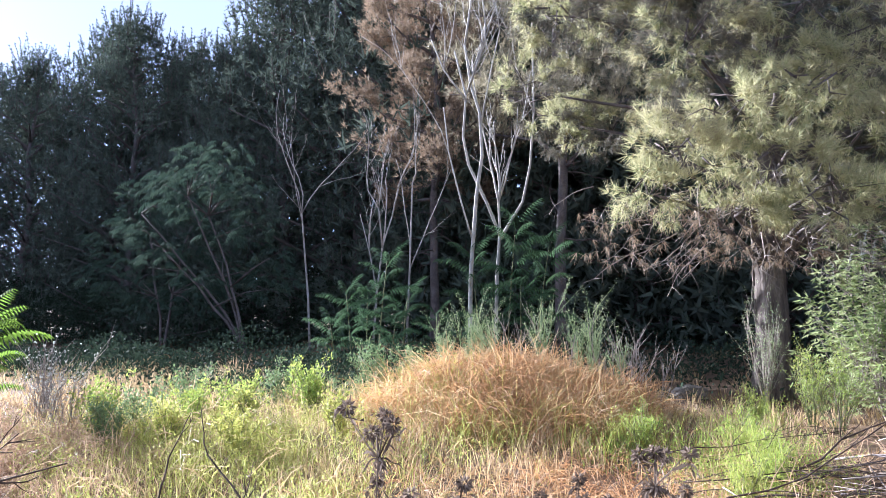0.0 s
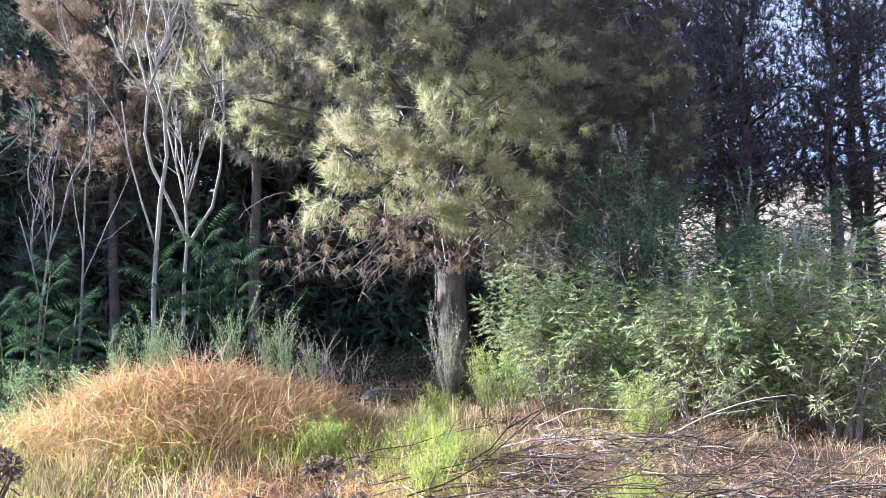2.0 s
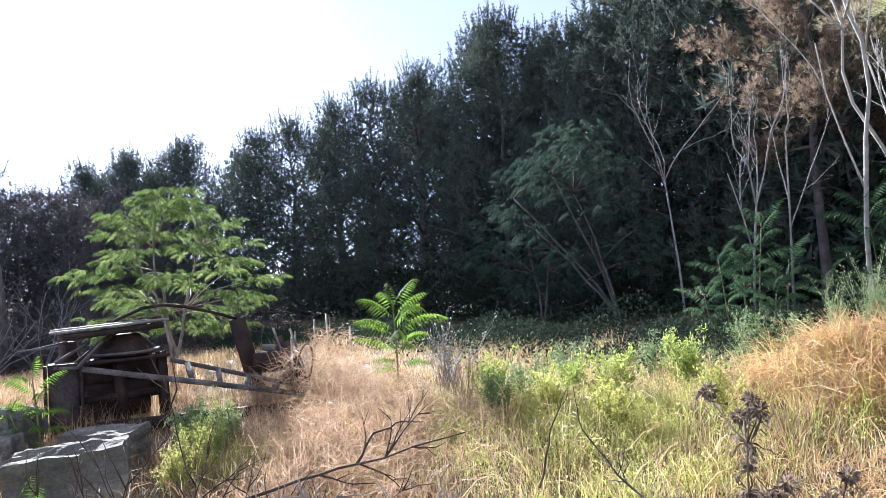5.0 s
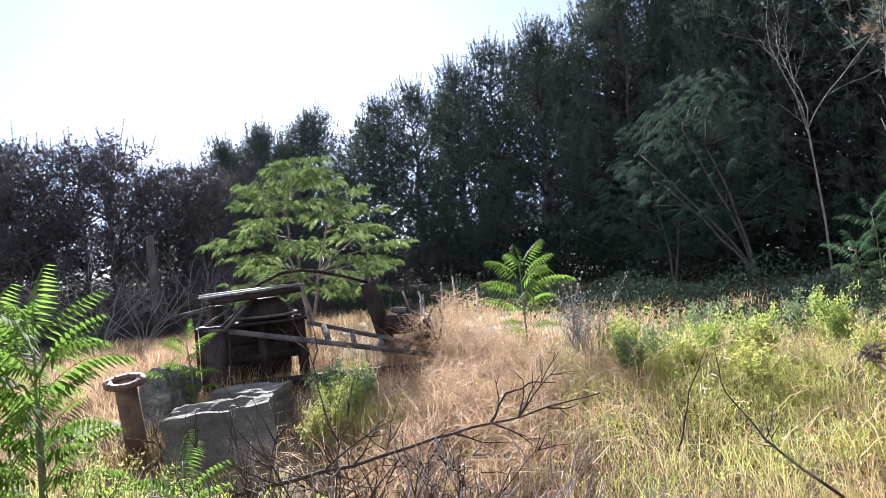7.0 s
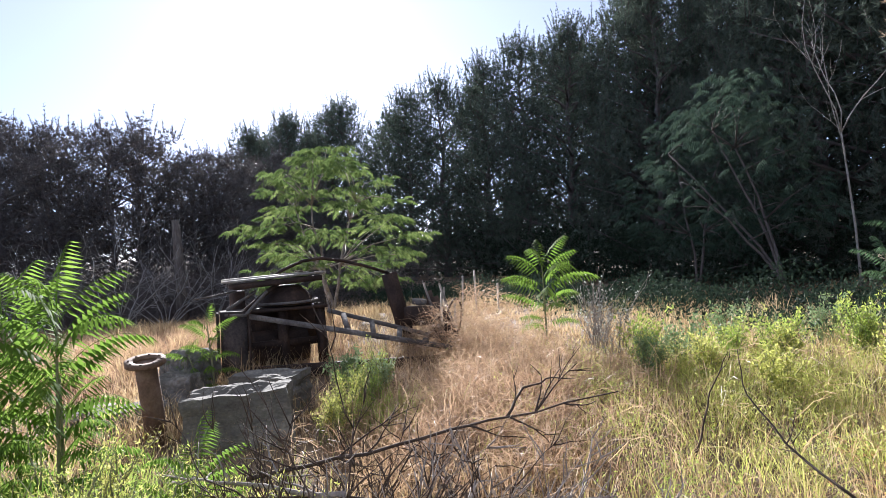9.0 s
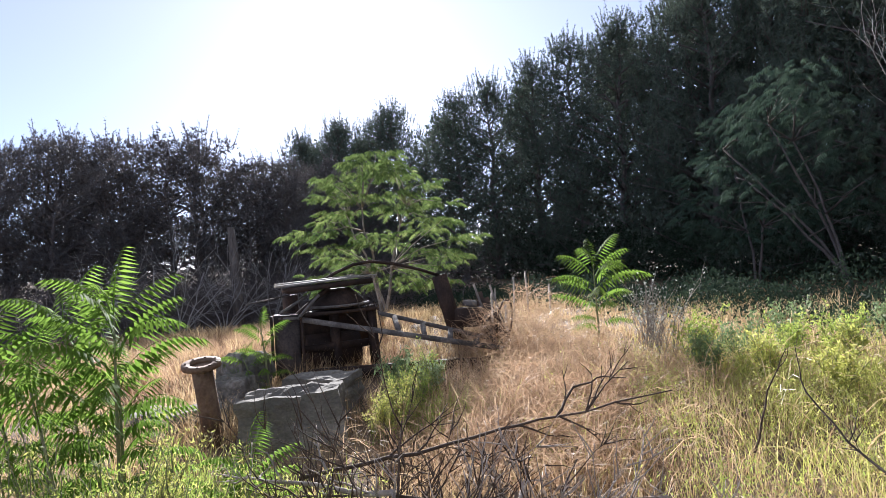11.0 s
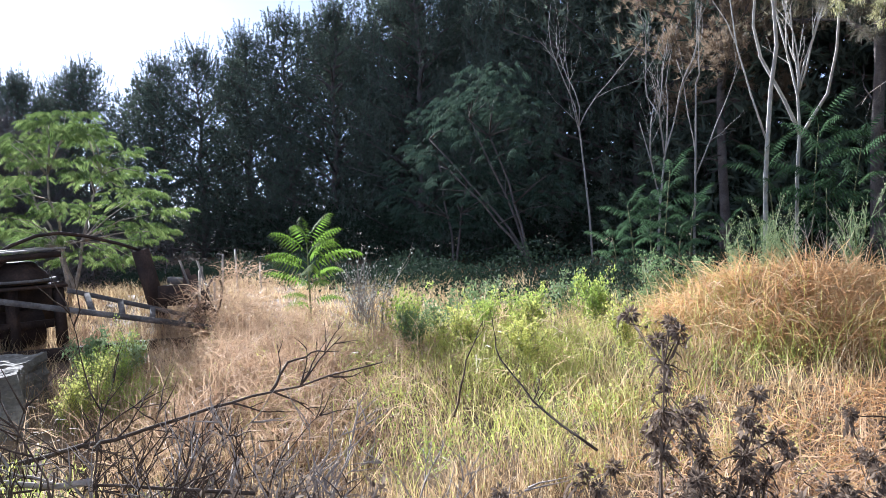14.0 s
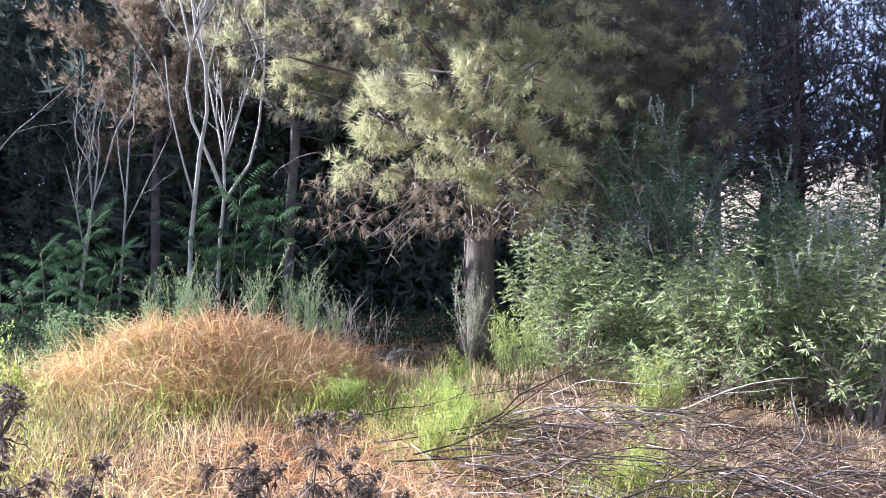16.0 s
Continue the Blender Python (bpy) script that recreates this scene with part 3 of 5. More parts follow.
    for k in range(150):
        a = rng.uniform(-3.3, 0.5)
        rr = rng.uniform(0.3, 2.9)
        st = np.array((rr * math.cos(a), rr * math.sin(a) * 0.65, rng.uniform(1.9, 2.9)))
        p = wander(st * np.array((0.85, 1, 1)), (math.cos(a), math.sin(a) * 0.7, -0.35), rng.uniform(0.4, 1.0), 0.2, -0.06, rng, 5)
        dead.tube(p, np.linspace(0.010, 0.003, 6), 3)
        for j in range(3):
            dead.tube(wander(p[2 + j % 3], rng.normal(size=3) + np.array((0, 0, -0.8)), rng.uniform(0.15, 0.4), 0.2, -0.1, rng, 3), [0.005, 0.004, 0.003, 0.002], 3)
    for pts, r in (([(0.1, -0.15, 1.95), (0.6, -1.0, 2.5), (0.8, -1.65, 2.62), (1.1, -1.75, 2.32)], 0.016), ([(0.1, 0.0, 2.1), (0.9, -0.6, 2.25), (1.9, -1.0, 2.1), (2.3, -1.2, 1.75)], 0.014), ([(0.1, 0.0, 2.4), (1.0, -0.9, 2.9), (1.5, -1.5, 2.75), (1.8, -1.6, 2.5)], 0.012)):
        dead.tube(pts, np.linspace(r * 1.5, r * 0.5, len(pts)), 6)
    # withered needles hanging under the crown
    m = 380
    a, rr = rng.uniform(-3.4, 0.4, m), rng.uniform(0.5, 2.7, m)
    at = np.stack([rr * np.cos(a), rr * np.sin(a) * 0.65, rng.uniform(1.75, 2.6, m)], -1)
    withered = Geo()
    withered.needles(at, unit(rng.normal(size=(m, 3)) * 0.4 + np.array((0, 0, -1.0))), 12, 0.17, 0.007, 0.4, rng)
    piece("dead_needles", withered, M_PINE_DRY, tree, "withered brown needles hanging under the crown")
    piece("branchwork", limbs, M_BARK_DARK, tree)
    piece("dead_wood", dead, M_GREYWOOD, tree, "bare grey drooping dead twigs")
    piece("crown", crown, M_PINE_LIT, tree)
    piece("crown", shade, M_PINE_DRY_SHADE, tree, "grey-brown dry needles, with shade put into the colour")


big_pine()


def brown_pine():
    tree = pine("pine_tree", "half-dead pine with brown hanging needles", 12.0, 3.4, 2.1, 77, M_PINE_DRY, 8200, 12, 0.17, 0.013, 0.12, top=0.6)
    tree.matrix_basis = pose(*on_ground(-0.2, 18.4), 0, 0, 20)


brown_pine()


def pale_pine():
    tree = lobed_pine("pine_tree", "pine with olive-brown hanging needles behind the mound", 12.5, 4.3, 2.1, 79, M_PINE_OLIVE, 44, 150, 12, 0.18, 0.0105, 0.12, ragged=0.3, shoots=3)
    tree.matrix_basis = pose(*on_ground(2.35, 15.0), 0, 0, 20)


pale_pine()


# ---- ailanthus ----
def frond_geo(pairs, length, leaf, rng, droop=0.55, lift=0.6):
    """One feather leaf along +x: a bent rachis with leaflet pairs growing out of it."""
    t = np.concatenate([[0.0], 0.14 + 0.86 * (np.arange(pairs) + 0.5) / pairs, [1.0]])
    line = np.stack([length * t * (1 - 0.12 * t), 0 * t, length * (lift * t - droop * t * t)], -1)
    v, tri, quad = [], [], []
    for p, f in zip(line, t):
        r = 0.006 * (1 - 0.75 * f)
        v += [p + np.array((0, -r, 0)), p + np.array((0, r, 0)), p + np.array((0, 0, r * 1.4))]
    for k in range(len(t) - 1):
        for a, b in ((0, 1), (1, 2), (2, 0)):
            quad.append((3 * k + a, 3 * k + b, 3 * k + 3 + b, 3 * k + 3 + a))
    for k in range(1, pairs + 1):
        f, d = t[k], unit(line[k + 1] - line[k - 1])
        ln = leaf * (0.55 + 0.75 * math.sin(math.pi * min(0.2 + 0.75 * f, 1))) * rng.uniform(0.9, 1.1)
        for s, root in ((-1, 3 * k), (1, 3 * k + 1)):
            w = unit(d * (0.4 + 0.5 * f ** 4) + np.array((0, s, 0)) + np.array((0, 0, -0.85 + rng.normal() * 0.15)))
            side = unit(np.cross(w, np.array((0, 0, 1.0)))) * ln * 0.105
            sag = np.array((0, 0, -0.12 * ln))
            p = v[root]
            m = p + w * ln * 0.36
            n = len(v)
            v += [m + side + sag * 0.3, m + np.array((0, 0, 0.02 * ln)), m - side + sag * 0.3, p + w * ln + sag * 2.2]
            tri += [(root, n, n + 1), (root, n + 1, n + 2), (n, n + 3, n + 1), (n + 1, n + 3, n + 2)]
    g = Geo()
    g.add(np.array(v)[None], tri=tri, quad=quad)
    return g


FROND_RNG = np.random.RandomState(21)
FRONDS = {}
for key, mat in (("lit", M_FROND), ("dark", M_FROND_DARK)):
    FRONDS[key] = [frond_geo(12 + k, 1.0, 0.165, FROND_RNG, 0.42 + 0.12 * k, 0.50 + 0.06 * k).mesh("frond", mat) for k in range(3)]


def ailanthus(label, stems, key, seed, base, group=""):
    """Stems given as (x, y, height, lean_x, lean_y, fronds, frond length) round the base."""
    rng = np.random.RandomState(seed)
    plant = thing("ailanthus_sapling", label, "sapling", base, group)
    for sx, sy, h, lx, ly, count, ln in stems:
        g = Geo()
        t = np.linspace(0, 1, 7)
        line = np.stack([sx + lx * t ** 1.5, sy + ly * t ** 1.5, -0.05 + (h + 0.05) * t], -1)
        g.tube(line, np.linspace(0.016, 0.006, 7), 6)
        piece("stem", g, M_STEM, plant, smooth=True)
        for k in range(count):
            f = 1 - 0.72 * (k / count) ** 1.2
            at = [np.interp(f, t, line[:, i]) for i in range(3)]
            fr = new("frond", FRONDS[key][k % 3])
            fr.parent = plant
            s = ln * (0.62 + 0.38 * math.sin(math.pi * min(1, 0.18 + 0.8 * k / count))) * rng.uniform(0.85, 1.1)
            up = -54 + 46 * (k / count) ** 0.7 + rng.uniform(-8, 8)
            fr.matrix_basis = pose(*at, rng.uniform(-15, 15), up + 10, k * 137.5 + rng.uniform(-20, 20)) @ Matrix.Diagonal((s, s, s, 1))
    return plant


ailanthus("bright green ailanthus sapling with feather leaves, standing alone in dry grass", [(0, 0, 1.10, 0.02, -0.05, 18, 0.72)], "lit", 1, on_ground(-4.82, 7.91))
ailanthus("clump of bright green ailanthus shoots beside the camera", [(0, 0, 1.36, 0.08, 0.02, 26, 0.62), (-0.32, -0.05, 1.30, -0.12, 0.0, 24, 0.60), (-0.1, -0.25, 1.0, -0.05, -0.1, 14, 0.54), (-0.55, -0.3, 1.2, -0.15, -0.1, 18, 0.56), (-0.05, 0.05, 1.0, 0.05, 0.0, 16, 0.50), (0.25, 0.45, 0.45, 0.15, 0.15, 9, 0.45), (-0.75, -0.1, 1.1, -0.1, 0.0, 14, 0.55)], "lit", 2, on_ground(-4.1, 1.75, 0.05))
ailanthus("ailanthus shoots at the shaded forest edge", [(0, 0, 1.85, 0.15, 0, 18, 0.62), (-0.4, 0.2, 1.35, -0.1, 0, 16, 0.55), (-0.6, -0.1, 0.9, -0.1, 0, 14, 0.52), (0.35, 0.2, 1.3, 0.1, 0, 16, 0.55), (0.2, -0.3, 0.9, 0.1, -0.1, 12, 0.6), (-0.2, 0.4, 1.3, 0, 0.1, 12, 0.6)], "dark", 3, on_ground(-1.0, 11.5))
ailanthus("tall ailanthus shoots behind the mound, shade put into the leaf colour", [(0, 0, 2.5, 0.15, 0, 18, 0.9), (-0.45, 0.2, 2.0, -0.15, 0, 16, 0.85), (0.5, 0.1, 2.2, 0.25, 0, 16, 0.85), (0.2, -0.3, 1.5, 0, -0.1, 14, 0.75)], "dark", 4, on_ground(1.1, 13.0))
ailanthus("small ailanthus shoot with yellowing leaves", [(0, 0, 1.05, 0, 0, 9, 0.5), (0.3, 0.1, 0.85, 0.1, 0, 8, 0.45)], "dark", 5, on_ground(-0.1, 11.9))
ailanthus("ailanthus shoots growing beside rusted machinery", [(0, 0, 0.78, -0.03, -0.03, 13, 0.40), (-0.08, -0.1, 0.5, -0.05, -0.1, 9, 0.36)], "lit", 6, on_ground(-6.62, 4.42))


def frond_tree(name, label, base, clusters, count, seed, mat, ln=0.6, stems=((0, 0, 1),), bark=None, flat=0.5):
    """A small broadleaf tree: bent stems, limbs to leaf clusters (x, y, z, radius), feather leaves round each."""
    rng = np.random.RandomState(seed)
    tree = thing(name, label, "tree", base)
    crotch = []
    for sx, sy, top in stems:
        g = Geo()
        p = np.array([(sx * f ** 1.3, sy * f ** 1.3, top * f - 0.1 * (1 - f)) for f in np.linspace(0, 1, 7)]) + rng.normal(size=(7, 3)) * 0.03
        g.tube(p, np.linspace(0.042, 0.018, 7), 7)
        piece("stem", g, bark or M_GREYWOOD, tree, smooth=True)
        crotch += [p[3], p[5], p[6]]
    proto = frond_geo(7, 1.0, 0.27, rng, 0.6, 0.3)
    v, tri, quad = np.concatenate(proto.v), np.concatenate(proto.t), np.concatenate(proto.q)
    wood, g = Geo(), Geo()
    total = sum(c[3] ** 2 for c in clusters)
    for cx, cy, cz, cr in clusters:
        c = np.array((cx, cy, cz))
        s = min(crotch, key=lambda q: np.linalg.norm(q - c) + (0 if q[2] < cz else 2))
        wood.tube([s, s * 0.5 + c * 0.5 + np.array((0, 0, 0.12)) + rng.normal(size=3) * 0.06, c], [0.02, 0.012, 0.005], 4)
        n = max(6, int(count * cr ** 2 / total))
        d = unit(rng.normal(size=(n, 3)))
        pick = c + d * (cr * rng.uniform(0.2, 1.0, n) ** 0.6)[:, None] * np.array((1, 1, flat))
        a = np.arctan2(d[:, 1] + 0.4 * cy, d[:, 0] + 0.4 * cx) + rng.normal(size=n) * 0.7
        k = ln * rng.uniform(0.6, 1.15, n)
        el = rng.normal(size=n) * 0.25
        co, sn = np.cos(a), np.sin(a)
        vx = v[None, :, 0] * np.cos(el)[:, None] - v[None, :, 2] * np.sin(el)[:, None]
        vz = v[None, :, 0] * np.sin(el)[:, None] + v[None, :, 2] * np.cos(el)[:, None]
        g.add(np.stack([vx * co[:, None] - v[None, :, 1] * sn[:, None], vx * sn[:, None] + v[None, :, 1] * co[:, None], vz], -1) * k[:, None, None] + pick[:, None], tri=tri, quad=quad)
    piece("branchwork", wood, bark or M_GREYWOOD, tree)
    piece("crown", g, mat, tree)
    return tree


def dome(n, r, z0, z1, seed, size):
    """Leaf clusters over a low dome."""
    rng = np.random.RandomState(seed)
    out = []
    for k in range(n):
        f = (k + 0.5) / n
        rr = r * (1 - f ** 1.6) ** 0.55 * (0.75 + 0.25 * min(1, f / 0.2)) * rng.uniform(0.55, 1.05)
        a = k * 2.4
        out.append((rr * math.cos(a), rr * math.sin(a), z0 + (z1 - z0) * f + rng.uniform(-0.1, 0.1), size * rng.uniform(0.7, 1.2)))
    return out


frond_tree("locust_tree", "spreading bright green leafy tree in sunlight behind the machinery", on_ground(-12.5, 11.45), dome(48, 2.1, 0.7, 3.75, 5, 0.5), 1750, 41, M_FROND_TREE, 0.30, ((0.5, 0.4, 2.6), (-0.6, -0.3, 2.4), (0.1, -0.5, 2.5)), None, 0.2)
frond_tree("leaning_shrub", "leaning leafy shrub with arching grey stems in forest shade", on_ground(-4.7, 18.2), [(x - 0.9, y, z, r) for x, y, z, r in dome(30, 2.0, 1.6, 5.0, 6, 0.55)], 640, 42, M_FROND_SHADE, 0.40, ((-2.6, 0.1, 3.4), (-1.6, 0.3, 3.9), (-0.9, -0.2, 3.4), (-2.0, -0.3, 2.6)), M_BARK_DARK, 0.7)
frond_tree("leaning_shrub", "leafy shrub in forest shade, the shade put into its leaf colour", on_ground(-7.6, 20.5), dome(24, 2.0, 1.2, 4.8, 7, 0.55), 560, 43, M_FROND_SHADE, 0.42, ((-0.4, 0.1, 3.4), (0.6, 0.3, 3.6)), M_BARK_DARK, 0.7)


ailanthus("low bright green ailanthus shoot in front of the stone block", [(0, 0, 0.28, 0.05, 0.05, 10, 0.5), (0.1, 0.1, 0.22, 0.1, 0.1, 8, 0.42)], "lit", 8, on_ground(-3.95, 2.25))


# ---- bare trees ----
def bare_tree(label, base, trunks, seed, mat=M_PALE):
    rng = np.random.RandomState(seed)
    tree = thing("bare_tree", label, "tree", base, "bare pale trees")
    for pts, r, up in trunks:
        g = Geo()
        p = np.array(pts, float)
        g.tube(p, np.linspace(r * 0.7, r * 0.32, len(p)), 7)
        for _ in range(up):
            d = unit(np.array((rng.uniform(-0.32, 0.32), rng.uniform(-0.25, 0.25), 1.0)))
            k = rng.randint(max(1, len(p) - 2), len(p))
            grow(g, p[k], d, rng.uniform(1.4, 2.6), r * 0.36, 2, rng, 0.13, 0.08, 0.55, (2, 3), 0.5, 5, None, 0.15)
        piece("stem", g, mat, tree, smooth=True)
    return tree


bare_tree("leafless pale grey many-stemmed tree rising above the mound", on_ground(0.5, 13.0), [
    ([(-0.05, 0, -0.1), (-0.02, 0, 1.7), (0.08, 0, 3.07), (0.18, 0, 3.75), (0.14, 0, 4.5), (-0.02, 0, 5.0), (-0.12, 0, 5.7)], 0.058, 3),
    ([(0.5, 0.1, 2.35), (0.28, 0.1, 2.9), (-0.05, 0.1, 3.6), (-0.15, 0.05, 4.1), (-0.1, 0, 4.8), (-0.3, 0, 5.6)], 0.046, 3),
    ([(0.40, 0.1, -0.1), (0.44, 0.1, 1.7), (0.49, 0.1, 2.4), (0.47, 0.1, 2.95), (0.36, 0.1, 3.5)], 0.050, 6),
    ([(0.50, 0.1, 2.30), (0.64, 0.1, 2.55), (0.89, 0.1, 2.95), (1.02, 0.05, 3.6), (1.08, 0, 4.5), (1.06, 0, 6.1)], 0.044, 1),
    ([(0.0, 0, 2.30), (-0.2, 0, 3.0), (-0.4, 0, 3.8), (-0.49, 0, 4.6)], 0.026, 1),
    ([(-0.08, 0, 4.70), (-0.49, 0, 5.26), (-0.71, 0, 5.8)], 0.026, 2),
    ([(0.16, 0, 4.30), (0.37, 0.1, 5.4), (0.5, 0.1, 6.0)], 0.026, 3)], 51)
bare_tree("leafless grey forked sapling at the forest edge", on_ground(-2.0, 15.4), [
    ([(0.55, 0, -0.1), (0.65, 0, 1.4), (0.77, 0, 2.37), (0.96, 0, 2.96)], 0.042, 3), ([(0.76, 0, 2.3), (0.68, 0, 3.1), (0.45, 0, 3.5)], 0.03, 2), ([(0.65, 0, 1.4), (0.5, 0, 2.2), (0.3, 0, 3.0)], 0.026, 2)], 52, M_GREYBARK)
bare_tree("leafless thin grey sapling at the forest edge", on_ground(-2.0, 15.2), [([(1.25, 0, -0.1), (1.33, 0, 1.85), (1.38, 0, 3.6)], 0.042, 3)], 53, M_GREYBARK)
bare_tree("leafless grey forked sapling at the forest edge", on_ground(-2.9, 15.7), [([(0.15, 0, -0.1), (0.1, 0, 1.2), (0.0, 0, 2.4), (-0.05, 0, 3.0)], 0.040, 4)], 54, M_GREYBARK)


# ---- shrubs ----
def shrub(label, base, h, spread, leaves, seed, mat, leaf=0.088, spikes=0, squash=0.8, name="chaste_bush"):
    """A bush of many stems with palmate leaf clusters and flower spikes."""
    rng = np.random.RandomState(seed)
    bush = thing(name, label, "bush", base)
    wood, tips = Geo(), []
    for k in range(16):
        a = k * 2.4
        tilt = rng.uniform(0.05, 0.8)
        way = np.array((math.cos(a) * tilt * spread / h, math.sin(a) * tilt * squash * spread / h, 1.0))
        grow(wood, (0.1 * math.cos(a), 0.1 * math.sin(a), -0.05), way, h * rng.uniform(0.65, 1.0), 0.016, 2, rng, 0.1, 0.03, 0.6, (4, 5), 0.5, 5, tips, 0.25)
    # leafy shoots: pairs of drooping palmate leaves along each young twig
    young = [p for p, dep in tips if dep == 0]
    g = Geo()
    budget = leaves // 4
    low = []
    for k in range(budget // 26):
        a, rr = rng.uniform(0, 6.3), spread * rng.uniform(0.35, 0.95)
        q = np.array((rr * math.cos(a), rr * math.sin(a) * squash, h * rng.uniform(0.03, 0.4)))
        low.append(wander(q * np.array((0.6, 0.6, 0.5)), q - q * np.array((0.6, 0.6, 0.5)) + np.array((0, 0, 0.1)), 0.35, 0.1, 0.0, rng, 4))
    for p in [young[i] for i in rng.permutation(len(young))[:budget // 9]] + low:
        way = unit(unit(p[-1] - p[0]) + np.array((0, 0, 0.35)))
        line = wander(p[1], way, rng.uniform(0.28, 0.6), 0.10, -0.02, rng, 5)
        wood.tube(line, np.linspace(0.005, 0.002, 6), 3)
        at = np.repeat(line[1:], 2, axis=0)
        d = unit(np.diff(line, axis=0))
        s = side_of(d[:1], rng)[0]
        out = np.concatenate([[unit(d[i] * 0.5 + (s if i % 2 else np.cross(d[i], s)) * w + np.array((0, 0, -0.1))) for w in (-1, 1)] for i in range(5)])
        at = np.concatenate([at, line[-1:]])
        out = np.concatenate([out, d[-1:]])
        root = at + out * 0.035
        across = unit(np.cross(out, np.array((0, 0, 1.0))))
        for a in (-1.0, -0.5, 0.0, 0.5, 1.0):
            g.leaves(root, unit(out * math.cos(a) + across * math.sin(a) + np.array((0, 0, -0.35)) + rng.normal(size=out.shape) * 0.12), leaf * (1.1 - 0.35 * abs(a)), leaf * 0.165, rng)
    piece("branchwork", wood, M_GREYWOOD, bush)
    piece("foliage", g, mat, bush)
    ends = np.array([p[-1] for p, dep in tips])
    ends = ends[np.argsort(-ends[:, 2] - 0.3 * rng.uniform(size=len(ends)))][:spikes]
    for e in ends:
        s = Geo()
        line = wander(e, (rng.normal() * 0.15, rng.normal() * 0.15, 1), rng.uniform(0.16, 0.32), 0.05, 0, rng, 6)
        s.tube(line, [0.004, 0.004, 0.003, 0.003, 0.002, 0.002, 0.001], 3)
        c = np.repeat(line, 9, axis=0) + rng.normal(size=(63, 3)) * 0.004
        s.leaves(c, unit(rng.normal(size=(63, 3)) + np.array((0, 0, 0.5))), 0.026, 0.013, rng)
        piece("flower_spike", s, M_SPIKE, bush)
    return bush


shrub("pale green chaste bush with slender leaves in sun beside the pine", on_ground(4.75, 7.9), 1.3, 1.1, 9000, 61, M_VITEX, spikes=10)
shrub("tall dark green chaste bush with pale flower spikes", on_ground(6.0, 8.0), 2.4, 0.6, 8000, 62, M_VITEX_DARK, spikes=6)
shrub("pale green chaste bush with flower spikes", on_ground(6.5, 6.0), 1.45, 1.2, 9000, 63, M_VITEX, spikes=16)
shrub("pale green chaste bush at the foot of the thicket", on_ground(5.5, 6.4), 1.0, 1.0, 7000, 64, M_VITEX, spikes=8)
shrub("sunlit pale green chaste bush with upright flower spikes", on_ground(6.35, 5.35), 1.0, 0.6, 3600, 68, M_VITEX, spikes=8)
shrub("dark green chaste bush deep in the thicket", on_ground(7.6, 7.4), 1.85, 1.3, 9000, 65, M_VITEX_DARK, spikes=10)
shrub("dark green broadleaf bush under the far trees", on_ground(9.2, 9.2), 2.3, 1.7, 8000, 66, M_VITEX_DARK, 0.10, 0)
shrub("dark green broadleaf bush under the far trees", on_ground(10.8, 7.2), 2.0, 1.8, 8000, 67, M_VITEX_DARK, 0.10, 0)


# ---- machinery ----
def box(geo, a, b, w, h, up=(0, 0, 1)):
    """A beam from a to b, w wide and h high."""
    a, b = np.array(a, float), np.array(b, float)
    d = unit(b - a)
    s = unit(np.cross(d, np.array(up, float))) * w / 2
    u = np.cross(s, d)
    u = unit(u) * h / 2
    v = np.array([[a - s - u, a + s - u, a + s + u, a - s + u, b - s - u, b + s - u, b + s + u, b - s + u]])
    geo.add(v, quad=[(0, 1, 2, 3), (7, 6, 5, 4), (0, 4, 5, 1), (1, 5, 6, 2), (2, 6, 7, 3), (3, 7, 4, 0)])


def part_box(name, parent, mat, *boxes):
    g = Geo()
    for bx in boxes:
        box(g, *bx)
    return piece(name, g, mat, parent)


